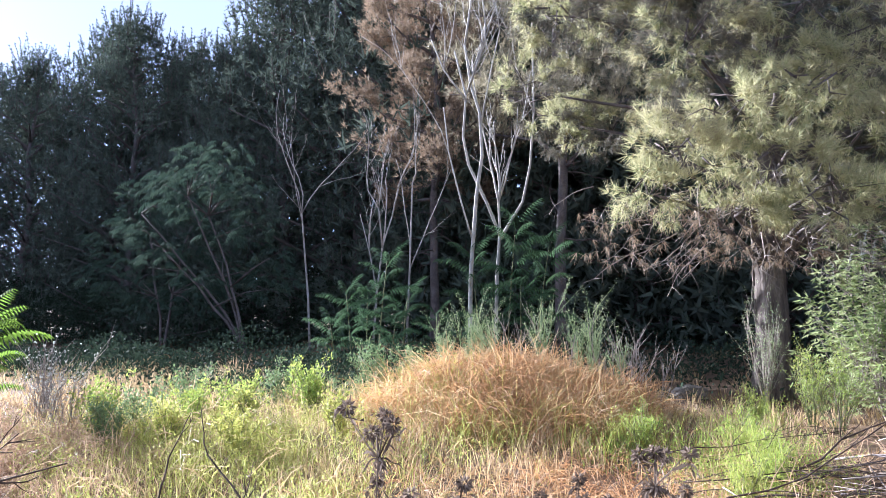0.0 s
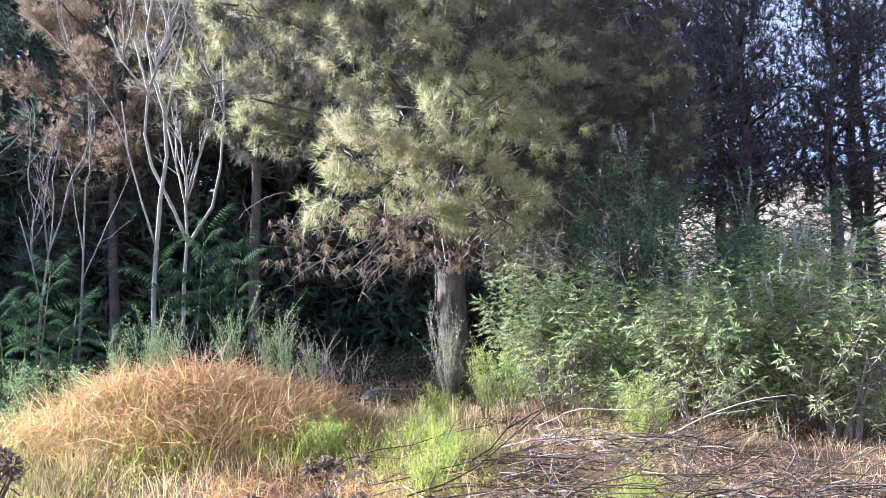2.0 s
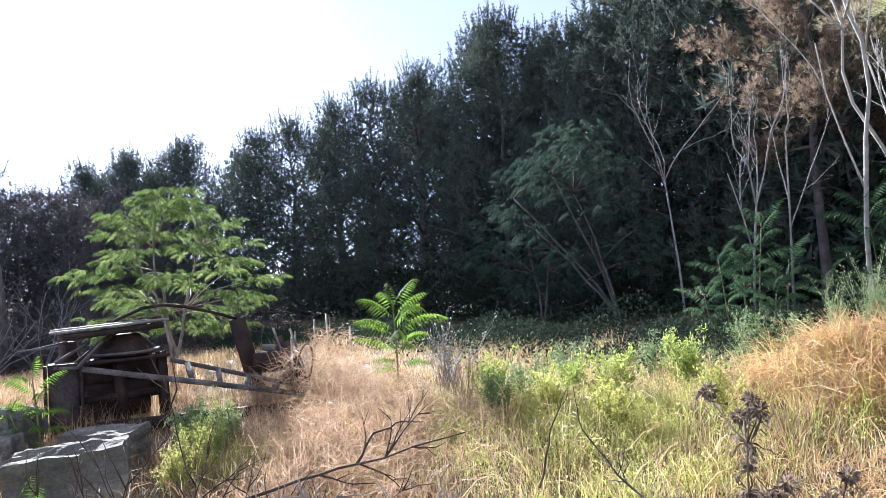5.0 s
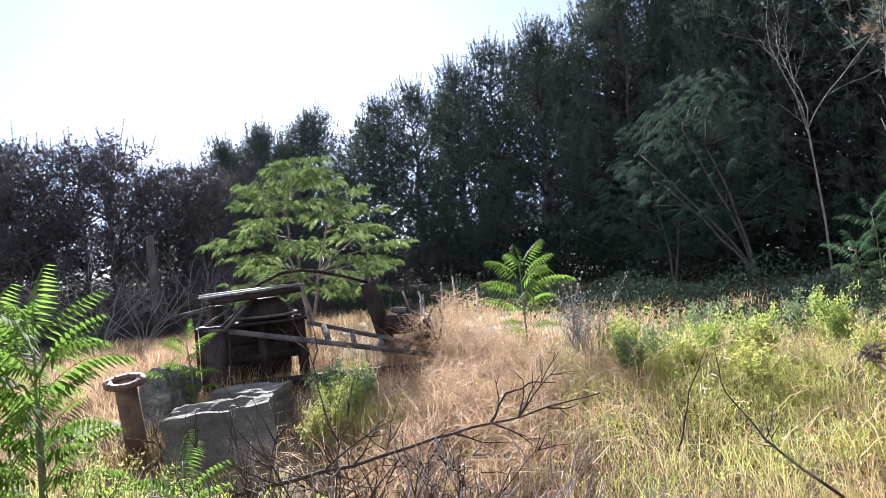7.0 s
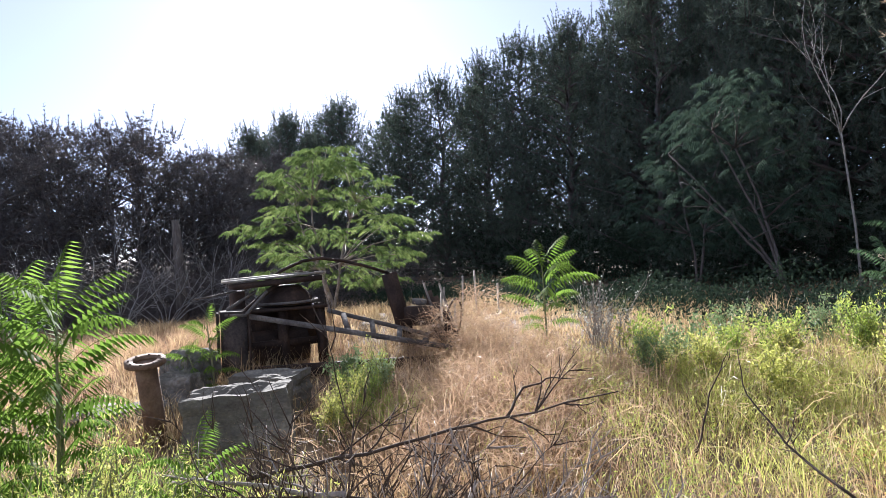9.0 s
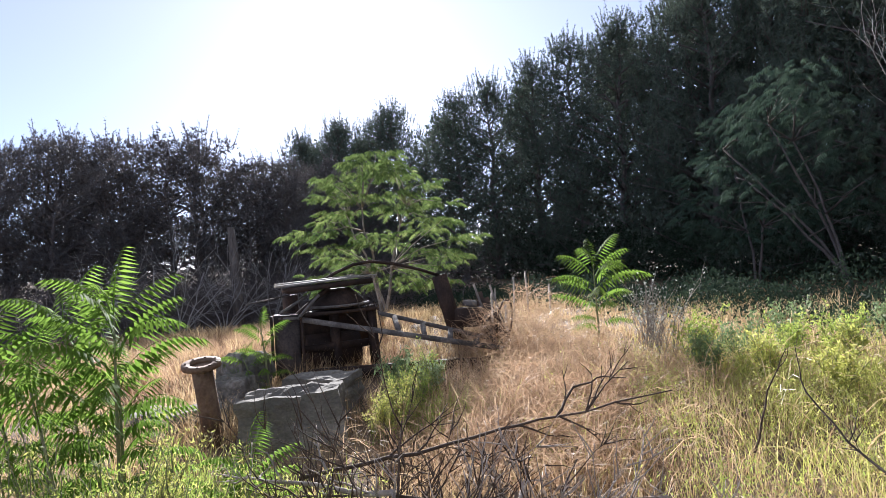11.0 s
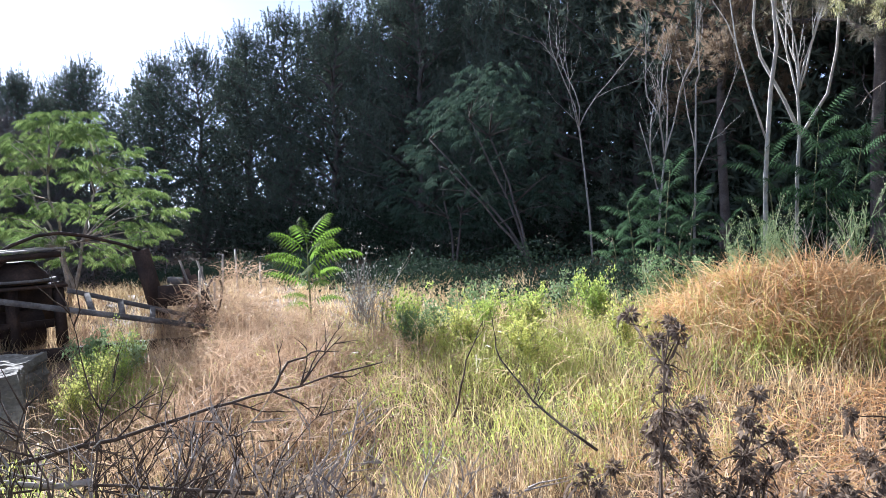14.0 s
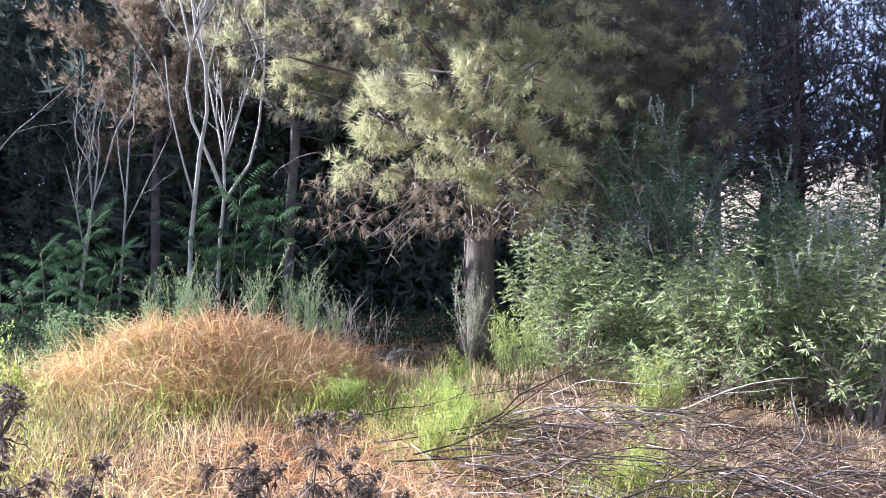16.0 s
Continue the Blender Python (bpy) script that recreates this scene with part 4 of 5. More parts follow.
def machinery():
    rig = thing("machinery_wreck", "collapsed rusted iron machinery frame with ladder beams in weeds", "machinery", on_ground(-7.4, 6.05))
    base = rig.matrix_world.translation

    def w(x, y, z):
        f = 1.12
        return (x * f - base.x, y * f - base.y, 1.6 + (z - 1.6) * f - base.z)
    part_box("column", rig, M_IRON_DARK, (w(-6.74, 4.74, 0.0), w(-6.72, 4.76, 1.02), 0.05, 0.30, (0.62, 0.78, 0)))
    part_box("column_flange", rig, M_RUST, (w(-6.63, 4.86, 0.0), w(-6.61, 4.88, 1.02), 0.09, 0.03, (0.62, 0.78, 0)))
    part_box("column_flange", rig, M_RUST, (w(-6.82, 4.60, 0.0), w(-6.80, 4.62, 1.02), 0.09, 0.03, (0.62, 0.78, 0)))
    part_box("post", rig, M_RUST, (w(-6.60, 5.32, 0.1), w(-6.62, 5.32, 1.0), 0.09, 0.10, (0, 1, 0)))
    part_box("post", rig, M_RUST, (w(-6.42, 5.72, 0.1), w(-6.45, 5.72, 1.02), 0.08, 0.10, (0, 1, 0)))
    part_box("post", rig, M_RUST, (w(-7.25, 5.2, 0.1), w(-7.25, 5.2, 1.2), 0.14, 0.14, (0, 1, 0)))
    part_box("top_plank", rig, M_PLANK, (w(-6.93, 4.80, 1.325), w(-6.50, 5.86, 1.355), 0.20, 0.022))
    part_box("top_plank", rig, M_PLANK, (w(-7.10, 4.92, 1.34), w(-6.72, 5.80, 1.36), 0.18, 0.022))
    part_box("top_plate", rig, M_RUST, (w(-6.88, 4.88, 1.27), w(-6.52, 5.78, 1.30), 0.36, 0.06))
    part_box("deck", rig, M_RUST, (w(-6.88, 4.75, 1.0), w(-6.50, 5.80, 0.98), 0.40, 0.035))
    # added plate: hides the bright field, stands for dark shade below the deck
    part_box("dark_backing_plate", rig, M_RUST, (w(-7.08, 5.05, 0.78), w(-6.74, 5.98, 0.78), 0.03, 0.42))
    part_box("cross_beam", rig, M_RUST, (w(-6.80, 4.80, 0.62), w(-6.46, 5.75, 0.60), 0.05, 0.09))
    part_box("brace", rig, M_RUST, (w(-6.72, 4.85, 0.98), w(-6.62, 5.3, 1.28), 0.06, 0.04))
    g = Geo()
    g.tube([w(-6.75, 5.50, 1.02), w(-6.75, 5.50, 1.10), w(-6.75, 5.50, 1.22), w(-6.75, 5.50, 1.24)], [0.34, 0.33, 0.20, 0.16], 18)
    piece("hopper", g, M_RUST, rig, "rusted iron hopper cone", smooth=False)
    g = Geo()
    ring = np.array([w(-6.75 + 0.345 * math.cos(a), 5.50 + 0.345 * math.sin(a), 1.055) for a in np.linspace(0, 2 * math.pi, 25)])
    g.tube(ring, [0.018] * 25, 6)
    piece("hopper_rim", g, M_IRON, rig)
    g = Geo()
    g.tube([w(-6.95, 5.15, 0.55), w(-6.70, 5.70, 0.55)], [0.22, 0.22], 16)
    piece("drum", g, M_RUST, rig)
    part_box("ladder_rail", rig, M_IRON, (w(-6.60, 4.86, 0.96), w(-5.02, 6.30, 0.475), 0.04, 0.06))
    part_box("ladder_rail", rig, M_IRON, (w(-6.32, 5.72, 0.93), w(-5.32, 6.74, 0.47), 0.04, 0.05))
    for f in (0.12, 0.34, 0.56, 0.78):
        a = np.array(w(-6.32, 5.72, 0.93)) * (1 - f) + np.array(w(-5.32, 6.74, 0.47)) * f
        k = 0.418 + 0.657 * f * 0.86
        b = np.array(w(-6.60, 4.86, 0.96)) * (1 - k) + np.array(w(-5.02, 6.30, 0.475)) * k
        part_box("ladder_rung", rig, M_IRON, (a, b, 0.06, 0.045))
    part_box("side_frame", rig, M_IRON, (w(-6.75, 4.70, 1.04), w(-6.72, 5.05, 1.20), 0.03, 0.03))
    part_box("side_frame", rig, M_IRON, (w(-6.55, 4.80, 0.99), w(-6.60, 5.12, 1.20), 0.03, 0.03))
    part_box("side_frame", rig, M_IRON, (w(-6.78, 4.68, 0.99), w(-6.55, 4.80, 0.98), 0.03, 0.03))
    part_box("leaning_post", rig, M_RUST, (w(-6.47, 6.92, 1.26), w(-6.30, 7.05, 0.30), 0.17, 0.14, (0, 1, 0)))
    g = Geo()
    arc = np.array([w(-7.05, 5.45, 1.28), w(-6.98, 5.65, 1.40), w(-6.90, 5.90, 1.49), w(-6.83, 6.12, 1.51), w(-6.75, 6.40, 1.46), w(-6.60, 6.70, 1.36), w(-6.47, 6.92, 1.26)])
    g.tube(arc, [0.022] * 7, 7)
    piece("bent_pipe", g, M_RUST, rig, "long bent iron pipe")
    part_box("tilted_panel", rig, M_RUST, (w(-6.05, 7.15, 0.90), w(-5.55, 6.95, 0.36), 0.30, 0.03, (0.3, -0.6, 0.7)))
    part_box("tilted_panel", rig, M_RUST, (w(-6.12, 7.25, 1.0), w(-5.80, 7.0, 0.60), 0.10, 0.025, (0.3, -0.6, 0.7)))
    part_box("panel_rod", rig, M_IRON, (w(-6.02, 7.05, 1.12), w(-5.62, 6.85, 0.55), 0.022, 0.022))
    part_box("panel_rod", rig, M_IRON, (w(-5.85, 7.15, 1.10), w(-5.50, 6.95, 0.62), 0.022, 0.022))
    g = Geo()
    g.tube([w(-5.98, 6.90, 0.88), w(-5.97, 6.90, 0.93)], [0.10, 0.10], 16)
    piece("wheel_hub", g, M_IRON, rig, "round iron hub on the end of the frame")
    part_box("gear_box", rig, M_RUST, (w(-6.05, 6.75, 0.75), w(-5.75, 6.85, 0.75), 0.2, 0.25))
    g = Geo()
    loop = np.array([w(-5.30 + 0.05 * math.sin(a), 6.70 + 0.14 * math.cos(a), 0.72 + 0.24 * math.sin(a)) for a in np.linspace(-1.2, 4.0, 14)])
    g.tube(loop, [0.014] * 14, 6)
    piece("hoop", g, M_RUST, rig, "bent iron hoop")
    part_box("cross_rod", rig, M_IRON, (w(-7.05, 4.50, 1.17), w(-6.90, 4.95, 1.22), 0.018, 0.018))
    part_box("skid", rig, M_RUST, (w(-6.6, 4.9, 0.35), w(-5.2, 6.3, 0.32), 0.12, 0.14))


machinery()


def pipe_stub():
    p = thing("flanged_pipe", "rusted iron pipe stub with a round bolted flange", "pipe", on_ground(-5.9, 3.33))
    top = 0.80 - p.matrix_world.translation.z
    g = Geo()
    a = np.arange(20) * 2 * math.pi / 20
    g.tube([(0.03, 0.0, -0.1), (0.02, 0, top * 0.5), (0, 0, top)], [0.088] * 3, 18)
    piece("tube", g, M_RUSTPALE, p, smooth=True)
    p.matrix_basis = p.matrix_basis @ pose(0, 0, 0, 0, 0, 60) @ pose(0, 0, 0, 11, -3, 0) @ pose(0, 0, 0, 0, 0, -60)
    fl = Geo()
    rings = [(0.095, top - 0.012), (0.165, top - 0.012), (0.165, top + 0.024), (0.095, top + 0.024)]
    v = np.array([[(r * math.cos(t), r * math.sin(t), z) for t in a] for r, z in rings]).reshape(-1, 3)
    q = [(i * 20 + j, i * 20 + (j + 1) % 20, ((i + 1) % 4) * 20 + (j + 1) % 20, ((i + 1) % 4) * 20 + j) for i in range(4) for j in range(20)]
    fl.add(v[None], quad=q)
    f = piece("flange", fl, M_RUSTPALE, p)
    for k in range(8):
        t = k * math.pi / 4
        b = Geo()
        b.tube([(0.132 * math.cos(t), 0.132 * math.sin(t), top + 0.022), (0.132 * math.cos(t), 0.132 * math.sin(t), top + 0.030)], [0.010, 0.010], 6)
        ob = piece("bolt", b, M_RUST, f)


pipe_stub()


def rock(name, label, where, size, seed, turn=0.0, flat=0.0, group="", levels=4, bumpy=0.14, chips=0.06, strata=0.0, mat=None):
    """A rough stone: a box pulled round and chipped by noise; flat keeps its block shape."""
    bm = bmesh.new()
    bmesh.ops.create_cube(bm, size=2.0)
    bmesh.ops.subdivide_edges(bm, edges=bm.edges[:], cuts=15, use_grid_fill=True)
    off = Vector((seed * 3.7, seed * 1.3, seed * 2.1))
    for v in bm.verts:
        ball = v.co.normalized() * 1.25
        co = v.co * flat + ball * (1 - flat)
        n = noise.fractal(co * 1.3 + off, 1.0, 2.0, levels)
        c = noise.cell(co * 2.2 + off)
        f = noise.fractal(co * 5.0 + off, 0.9, 2.0, 3)
        v.co = co * (1 + bumpy * n + chips * (c - 0.5) + (0.035 if not strata else 0.012) * f)
        if strata:
            step = noise.cell(Vector((seed * 1.7, 0.3, math.floor(co.z * 5.0 + 0.5 * n) + 0.5))) - 0.5
            edge = noise.fractal(Vector((co.x * 2.5, co.y * 2.5, math.floor(co.z * 5.0))) + off, 1.0, 2.0, 3)
            v.co.x, v.co.y = v.co.x * (1 + strata * (step + 0.5 * edge)), v.co.y * (1 + strata * (step + 0.5 * edge))
            v.co.z += 0.05 * math.floor(2.0 * noise.noise(Vector((co.x * 0.9, co.y * 1.4, 0.2)) + off) + 0.5) * max(0, co.z)
    for v in bm.verts:
        v.co = Vector((v.co.x * size[0] / 2, v.co.y * size[1] / 2, v.co.z * size[2] / 2))
    me = bpy.data.meshes.new(name)
    bm.to_mesh(me)
    bm.free()
    me.materials.append(mat or M_STONE)
    ob = new(name, me)
    ob.matrix_world = pose(*where, 0, 0, turn)
    return tagged(ob, label, "rock", group)


rock("stone_block", "large flat-topped pale grey stone block in weeds", on_ground(-5.22, 3.72, -0.03), (0.86, 0.62, 0.93), 2, 48, 0.97, bumpy=0.05, chips=0.03, strata=0.035, mat=M_BLOCK).matrix_world @= pose(0, 0, 0, -2, -2, 0)
rock("stone_slab", "flat grey stone slab lying behind the block", on_ground(-5.70, 4.40, 0.17), (0.62, 0.5, 0.48), 5, 20, 0.9, bumpy=0.07, chips=0.03, strata=0.04, mat=M_BLOCK)
for k, (x, y, sx, sy, sz) in enumerate([(-6.95, 4.38, 0.46, 0.42, 0.64), (-6.72, 4.08, 0.42, 0.36, 0.42), (-7.25, 4.4, 0.36, 0.32, 0.5), (-6.6, 3.5, 0.7, 0.35, 0.2), (-7.0, 3.3, 0.6, 0.4, 0.17)]):
    rock("boulder", "rough grey boulder in a small heap near the pipe", on_ground(x, y, sz * 0.3), (sx, sy, sz), 7 + k, 30 * k, 0.45, "rock heap")
rock("pale_rock", "pale stone at the foot of the pine", on_ground(3.28, 10.1, 0.06), (0.4, 0.3, 0.22), 19, 10, 0.3)


# ---- dead wood ----
def fallen_branch(label, line, r, twigs, seed, mat=M_DEADWOOD, length=0.5):
    rng = np.random.RandomState(seed)
    b = thing("fallen_branch", label, "branch", tuple(line[0]))
    p = np.array(line, float) - np.array(line[0], float)
    g = Geo()
    f = np.linspace(0, 1, 3 * len(p))
    q = np.stack([np.interp(f, np.linspace(0, 1, len(p)), p[:, i]) for i in range(3)], -1) + rng.normal(size=(len(f), 3)) * r * 0.35
    g.tube(q, np.linspace(r * 0.8, r * 0.25, len(q)), 7)
    piece("bough", g, mat, b, smooth=True)
    for k in range(twigs):
        i = rng.randint(1, len(q) - 1)
        d = unit(q[i + 1] - q[i - 1])
        t = Geo()
        grow(t, q[i], unit(d + side_of(d[None], rng)[0] * 0.8 + np.array((0, 0, 0.25))), length * rng.uniform(0.4, 1.1), r * 0.4, 1, rng, 0.12, 0.02, 0.7, (1, 3), 0.5, 5)
        piece("twig", t, mat, b)
    return b


fallen_branch("long dead brown branch lying across dry brush", [(-3.55, 2.55, 0.36), (-3.1, 2.95, 0.44), (-2.75, 3.4, 0.52), (-2.5, 3.75, 0.56), (-2.21, 4.5, 0.57)], 0.017, 9, 71, length=0.45)
fallen_branch("forked end of a dead brown branch", [(-2.55, 3.7, 0.56), (-2.6, 3.95, 0.66), (-2.55, 4.2, 0.69), (-2.48, 4.4, 0.66)], 0.012, 2, 72, length=0.2)
fallen_branch("bleached dead branch lying in green weeds", [(-2.5, 2.3, 0.50), (-2.9, 2.2, 0.52), (-3.3, 2.15, 0.50), (-3.75, 2.2, 0.42)], 0.019, 8, 73, M_GREYWOOD, 0.4)
fallen_branch("dark dead branch lying in green weeds", [(-1.9, 2.6, 0.42), (-2.6, 2.4, 0.46), (-3.2, 2.2, 0.42), (-3.6, 1.9, 0.36)], 0.011, 6, 74)
fallen_branch("thin dead stick leaning in dry grass", [(-1.75, 4.6, 0.2), (-1.70, 4.75, 0.55), (-1.62, 4.9, 0.8)], 0.010, 2, 75, length=0.2)
fallen_branch("thin dead arching stick in dry grass", [(-0.6, 3.4, 0.45), (-0.95, 3.7, 0.55), (-1.25, 4.0, 0.75), (-1.3, 4.1, 0.95)], 0.009, 2, 76, length=0.25)


def bare_bush(label, base, h, seed, mat, stems=7, spread=0.8, name="bare_bush", thick=0.009):
    rng = np.random.RandomState(seed)
    b = thing(name, label, "bush", base)
    for k in range(stems):
        g = Geo()
        a = k * 2.4
        grow(g, (0.03 * math.cos(a), 0.03 * math.sin(a), -0.03), (math.cos(a) * spread, math.sin(a) * spread, 1), h * rng.uniform(0.7, 1.0), thick, 2, rng, 0.14, 0.02, 0.7, (3, 4), 0.55, 5)
        piece("stem", g, mat, b)
    return b


bare_bush("leafless dark thorny bush tangled with fallen branches", on_ground(-2.45, 2.1), 1.0, 81, M_DEADWOOD, 7, 0.7)
bare_bush("leafless grey tangle of dead twigs", on_ground(-1.75, 2.45), 0.8, 82, M_GREYWOOD, 12, 1.3)
bare_bush("leafless grey tangle of dead twigs", on_ground(-2.15, 2.5), 0.8, 83, M_GREYWOOD, 10, 1.3)
bare_bush("leafless grey tangle of dead twigs", on_ground(-1.3, 2.6), 0.72, 84, M_GREYWOOD, 9, 1.4)
for k, (x, y, h) in enumerate([(-2.8, 2.65, 0.75), (-2.2, 2.8, 0.7), (-2.6, 2.4, 0.7), (-1.9, 2.25, 0.65)]):
    bare_bush("leafless dark brown bush tangled in dry grass", on_ground(x, y), h, 85 + k, M_DEADWOOD, 10, 1.2)


for k, (x, y, h) in enumerate([(-20.6, 12.2, 2.6), (-20.0, 10.4, 3.0), (-21.0, 8.6, 2.6), (-19.4, 14.6, 2.2), (-21.4, 14.4, 3.2)]):
    bare_bush("tall leafless grey bush with spreading dead branches before the woods", on_ground(x, y), h, 400 + k, M_GREYBARK, 9, 0.8, thick=0.022)


def brush_pile():
    rng = np.random.RandomState(91)
    pile = thing("brush_pile", "heap of long dead grey and brown cut branches", "brush pile", on_ground(3.6, 4.6))
    twigs = Geo()
    for k in range(170):
        x, y = rng.uniform(-1.5, 1.3), rng.uniform(-1.4, 1.3)
        a = rng.normal() * 0.75 + math.pi * 0.8
        top = 0.40 * math.exp(-(x * x + y * y) / 1.2)
        ln = rng.uniform(0.5, 1.9)
        p = wander((x + 0.45 * ln * math.cos(a), y + 0.45 * ln * math.sin(a), rng.uniform(0.03, 0.12) + top * rng.uniform(0.2, 1)), (-math.cos(a), -math.sin(a), rng.uniform(-0.1, 0.22)), ln, 0.13, -0.02, rng, 7)
        r = rng.uniform(0.003, 0.009)
        g = Geo()
        g.tube(p, np.linspace(r, r * 0.35, 8), 5)
        piece("bough", g, (M_DEADWOOD, M_BARK_DARK, M_DEADWOOD, M_GREYWOOD)[k % 4], pile)
        for j in range(rng.randint(3, 7)):
            i = rng.randint(1, 7)
            d = unit(p[i] - p[i - 1])
            twigs.tube(wander(p[i], unit(d + side_of(d[None], rng)[0] * 0.7 + np.array((0, 0, 0.15))), ln * rng.uniform(0.15, 0.4), 0.15, -0.02, rng, 4), np.linspace(r * 0.5, 0.0015, 5), 4)
    piece("branchwork", twigs, M_DEADWOOD, pile, "tangle of thin dead twigs")


brush_pile()


# ---- thistles ----
def thistle(label, base, h, seed, heads=7, lean=(0.0, 0.0), leaves=26):
    rng = np.random.RandomState(seed)
    t = thing("dead_thistle", label, "thistle", base, "dead thistles")
    stem = Geo()
    p = np.array([(lean[0] * f * f, lean[1] * f * f, h * f - 0.04) for f in np.linspace(0, 1, 8)]) + rng.normal(size=(8, 3)) * 0.006
    stem.tube(p, np.linspace(0.006, 0.003, 8), 6)
    ends = [p[-1]]
    for k in range(heads - 1):
        i = rng.randint(3, 7)
        q = wander(p[i], (rng.normal(), rng.normal(), 0.9), rng.uniform(0.08, 0.26), 0.2, 0.02, rng, 4)
        stem.tube(q, np.linspace(0.0035, 0.002, 5), 5)
        ends.append(q[-1])
    piece("stem", stem, M_THISTLE, t)
    for e in ends:
        g = Geo()
        n = 90
        d = unit(rng.normal(size=(n, 3)))
        g.leaves(e + d * 0.012, unit(d + np.array((0, 0, -0.3))), 0.026, 0.010, rng)
        piece("seed_head", g, M_THISTLE, t)
    g = Geo()
    c = np.concatenate([p[rng.randint(1, 7, leaves)], np.repeat(np.array(ends), 2, axis=0) + rng.normal(size=(2 * len(ends), 3)) * np.array((0.01, 0.01, 0.02)) - np.array((0, 0, 0.03))])
    leaves = len(c)
    for k in range(leaves):
        out = rng.normal(size=2)
        for j in range(4):
            q = wander(c[k], (out[0] + rng.normal() * 0.5, out[1] + rng.normal() * 0.5, 0.35), rng.uniform(0.04, 0.12), 0.35, -0.45, rng, 4)
            s = unit(np.cross(q[-1] - q[0], np.array((0, 0, 1.0)) + rng.normal(size=3) * 0.6))
            wd = np.array([0.001, 0.0025, 0.003, 0.002, 0.0006]) * rng.uniform(0.5, 1.5)
            v = np.stack([q - s * wd[:, None] + rng.normal(size=(5, 3)) * 0.003, q + s * wd[:, None] + rng.normal(size=(5, 3)) * 0.003], 1).reshape(1, -1, 3)
            g.add(v, quad=[(2 * m, 2 * m + 1, 2 * m + 3, 2 * m + 2) for m in range(4)])
    piece("withered_foliage", g, M_THISTLE, t)


for k, (x, y, h, n, lx, ly) in enumerate([(-0.27, 2.80, 1.17, 10, 0.05, 0), (0.80, 3.0, 1.0, 8, 0.02, 0), (0.60, 3.4, 0.8, 8, 0, 0), (0.30, 2.35, 0.72, 7, 0.1, 0), (-0.05, 2.6, 0.85, 8, 0.1, 0), (0.95, 3.25, 0.8, 8, 0.08, 0), (-0.45, 2.6, 0.62, 6, 0, 0),
                                         (0.45, 2.7, 0.6, 7, -0.1, 0), (1.2, 3.1, 0.55, 6, 0.1, 0), (0.1, 3.1, 0.55, 6, 0, 0), (0.75, 2.6, 0.55, 6, 0, 0), (0.55, 3.15, 0.7, 8, 0.05, 0), (-0.15, 3.3, 0.6, 7, 0, 0), (1.0, 2.9, 0.75, 8, 0, 0), (-0.7, 2.45, 0.5, 5, -0.05, 0)]):
    thistle("withered dark brown thistle with drooping leaves and seed heads", on_ground(x, y), h, 100 + k, n + 2, (lx, ly), 64)


# ---- grass and weeds, which nobody could count ----
def fan(n, rng, near=1.8, far=26.0, a0=-62.0, a1=84.0, power=1.0):
    """Points spread over the ground before the camera, denser near it."""
    r = near + (far - near) * rng.uniform(0, 1, n) ** power
    a = np.radians(rng.uniform(a0, a1, n))
    return -r * np.sin(a), r * np.cos(a)


def spot(x, y, cx, cy, rx, ry=None):
    return np.exp(-(((x - cx) / rx) ** 2 + ((y - cy) / (ry or rx)) ** 2))


def meadow(name, label, mat, x, y, h, w, lean, seed, category="grass", clump=9, wide=0.05):
    """Clumps of blades that fan out from each point."""
    rng = np.random.RandomState(seed)
    n = len(x) * clump
    a = rng.uniform(0, 2 * math.pi, n)
    out = np.stack([np.cos(a), np.sin(a), 0 * a], -1)
    off = np.abs(rng.normal(size=n)) * wide
    px, py = np.repeat(x, clump) + out[:, 0] * off, np.repeat(y, clump) + out[:, 1] * off
    hh = np.repeat(h, clump) * rng.uniform(0.45, 1.15, n)
    p = np.stack([px, py, height(px, py) - 0.02], -1)
    turn = rng.normal(size=(n, 3)) * 0.5
    turn[:, 2] = 0
    g = Geo()
    g.blades(p, (out + turn) * (hh * lean * rng.uniform(0.1, 1.0, n))[:, None], hh, np.repeat(w, clump) if np.ndim(w) else np.full(n, w), rng)
    tagged(new(name, g.mesh(name, mat)), label, category, kind="stuff")


def keep(x, y, f, rng):
    k = rng.uniform(0, 1, len(x)) < f
    return x[k], y[k]


def strands(name, label, mat, x, y, top, length, w, seed, category="brush"):
    """A tangle of long thin dry stalks, arched every way."""
    rng = np.random.RandomState(seed)
    n = len(x)
    z = height(x, y) + top * rng.uniform(0.0, 1.0, n) ** 1.3
    p0 = np.stack([x, y, z], -1)
    d = unit(rng.normal(size=(n, 3)) * np.array((1, 1, 0.55)) + np.array((0, 0, 0.25)))
    ln = (length * rng.uniform(0.4, 1.2, n))[:, None]
    s = side_of(d, rng) * w * 0.5
    m = p0 + d * ln * 0.5 + np.array((0, 0, 0.10)) * ln
    e = p0 + d * ln - np.array((0, 0, 0.06)) * ln
    g = Geo()
    g.add(np.stack([p0 - s, p0 + s, m + s, m - s, e + s * 0.5, e - s * 0.5], 1), quad=[(0, 1, 2, 3), (3, 2, 4, 5)])
    tagged(new(name, g.mesh(name, mat)), label, category, kind="stuff")


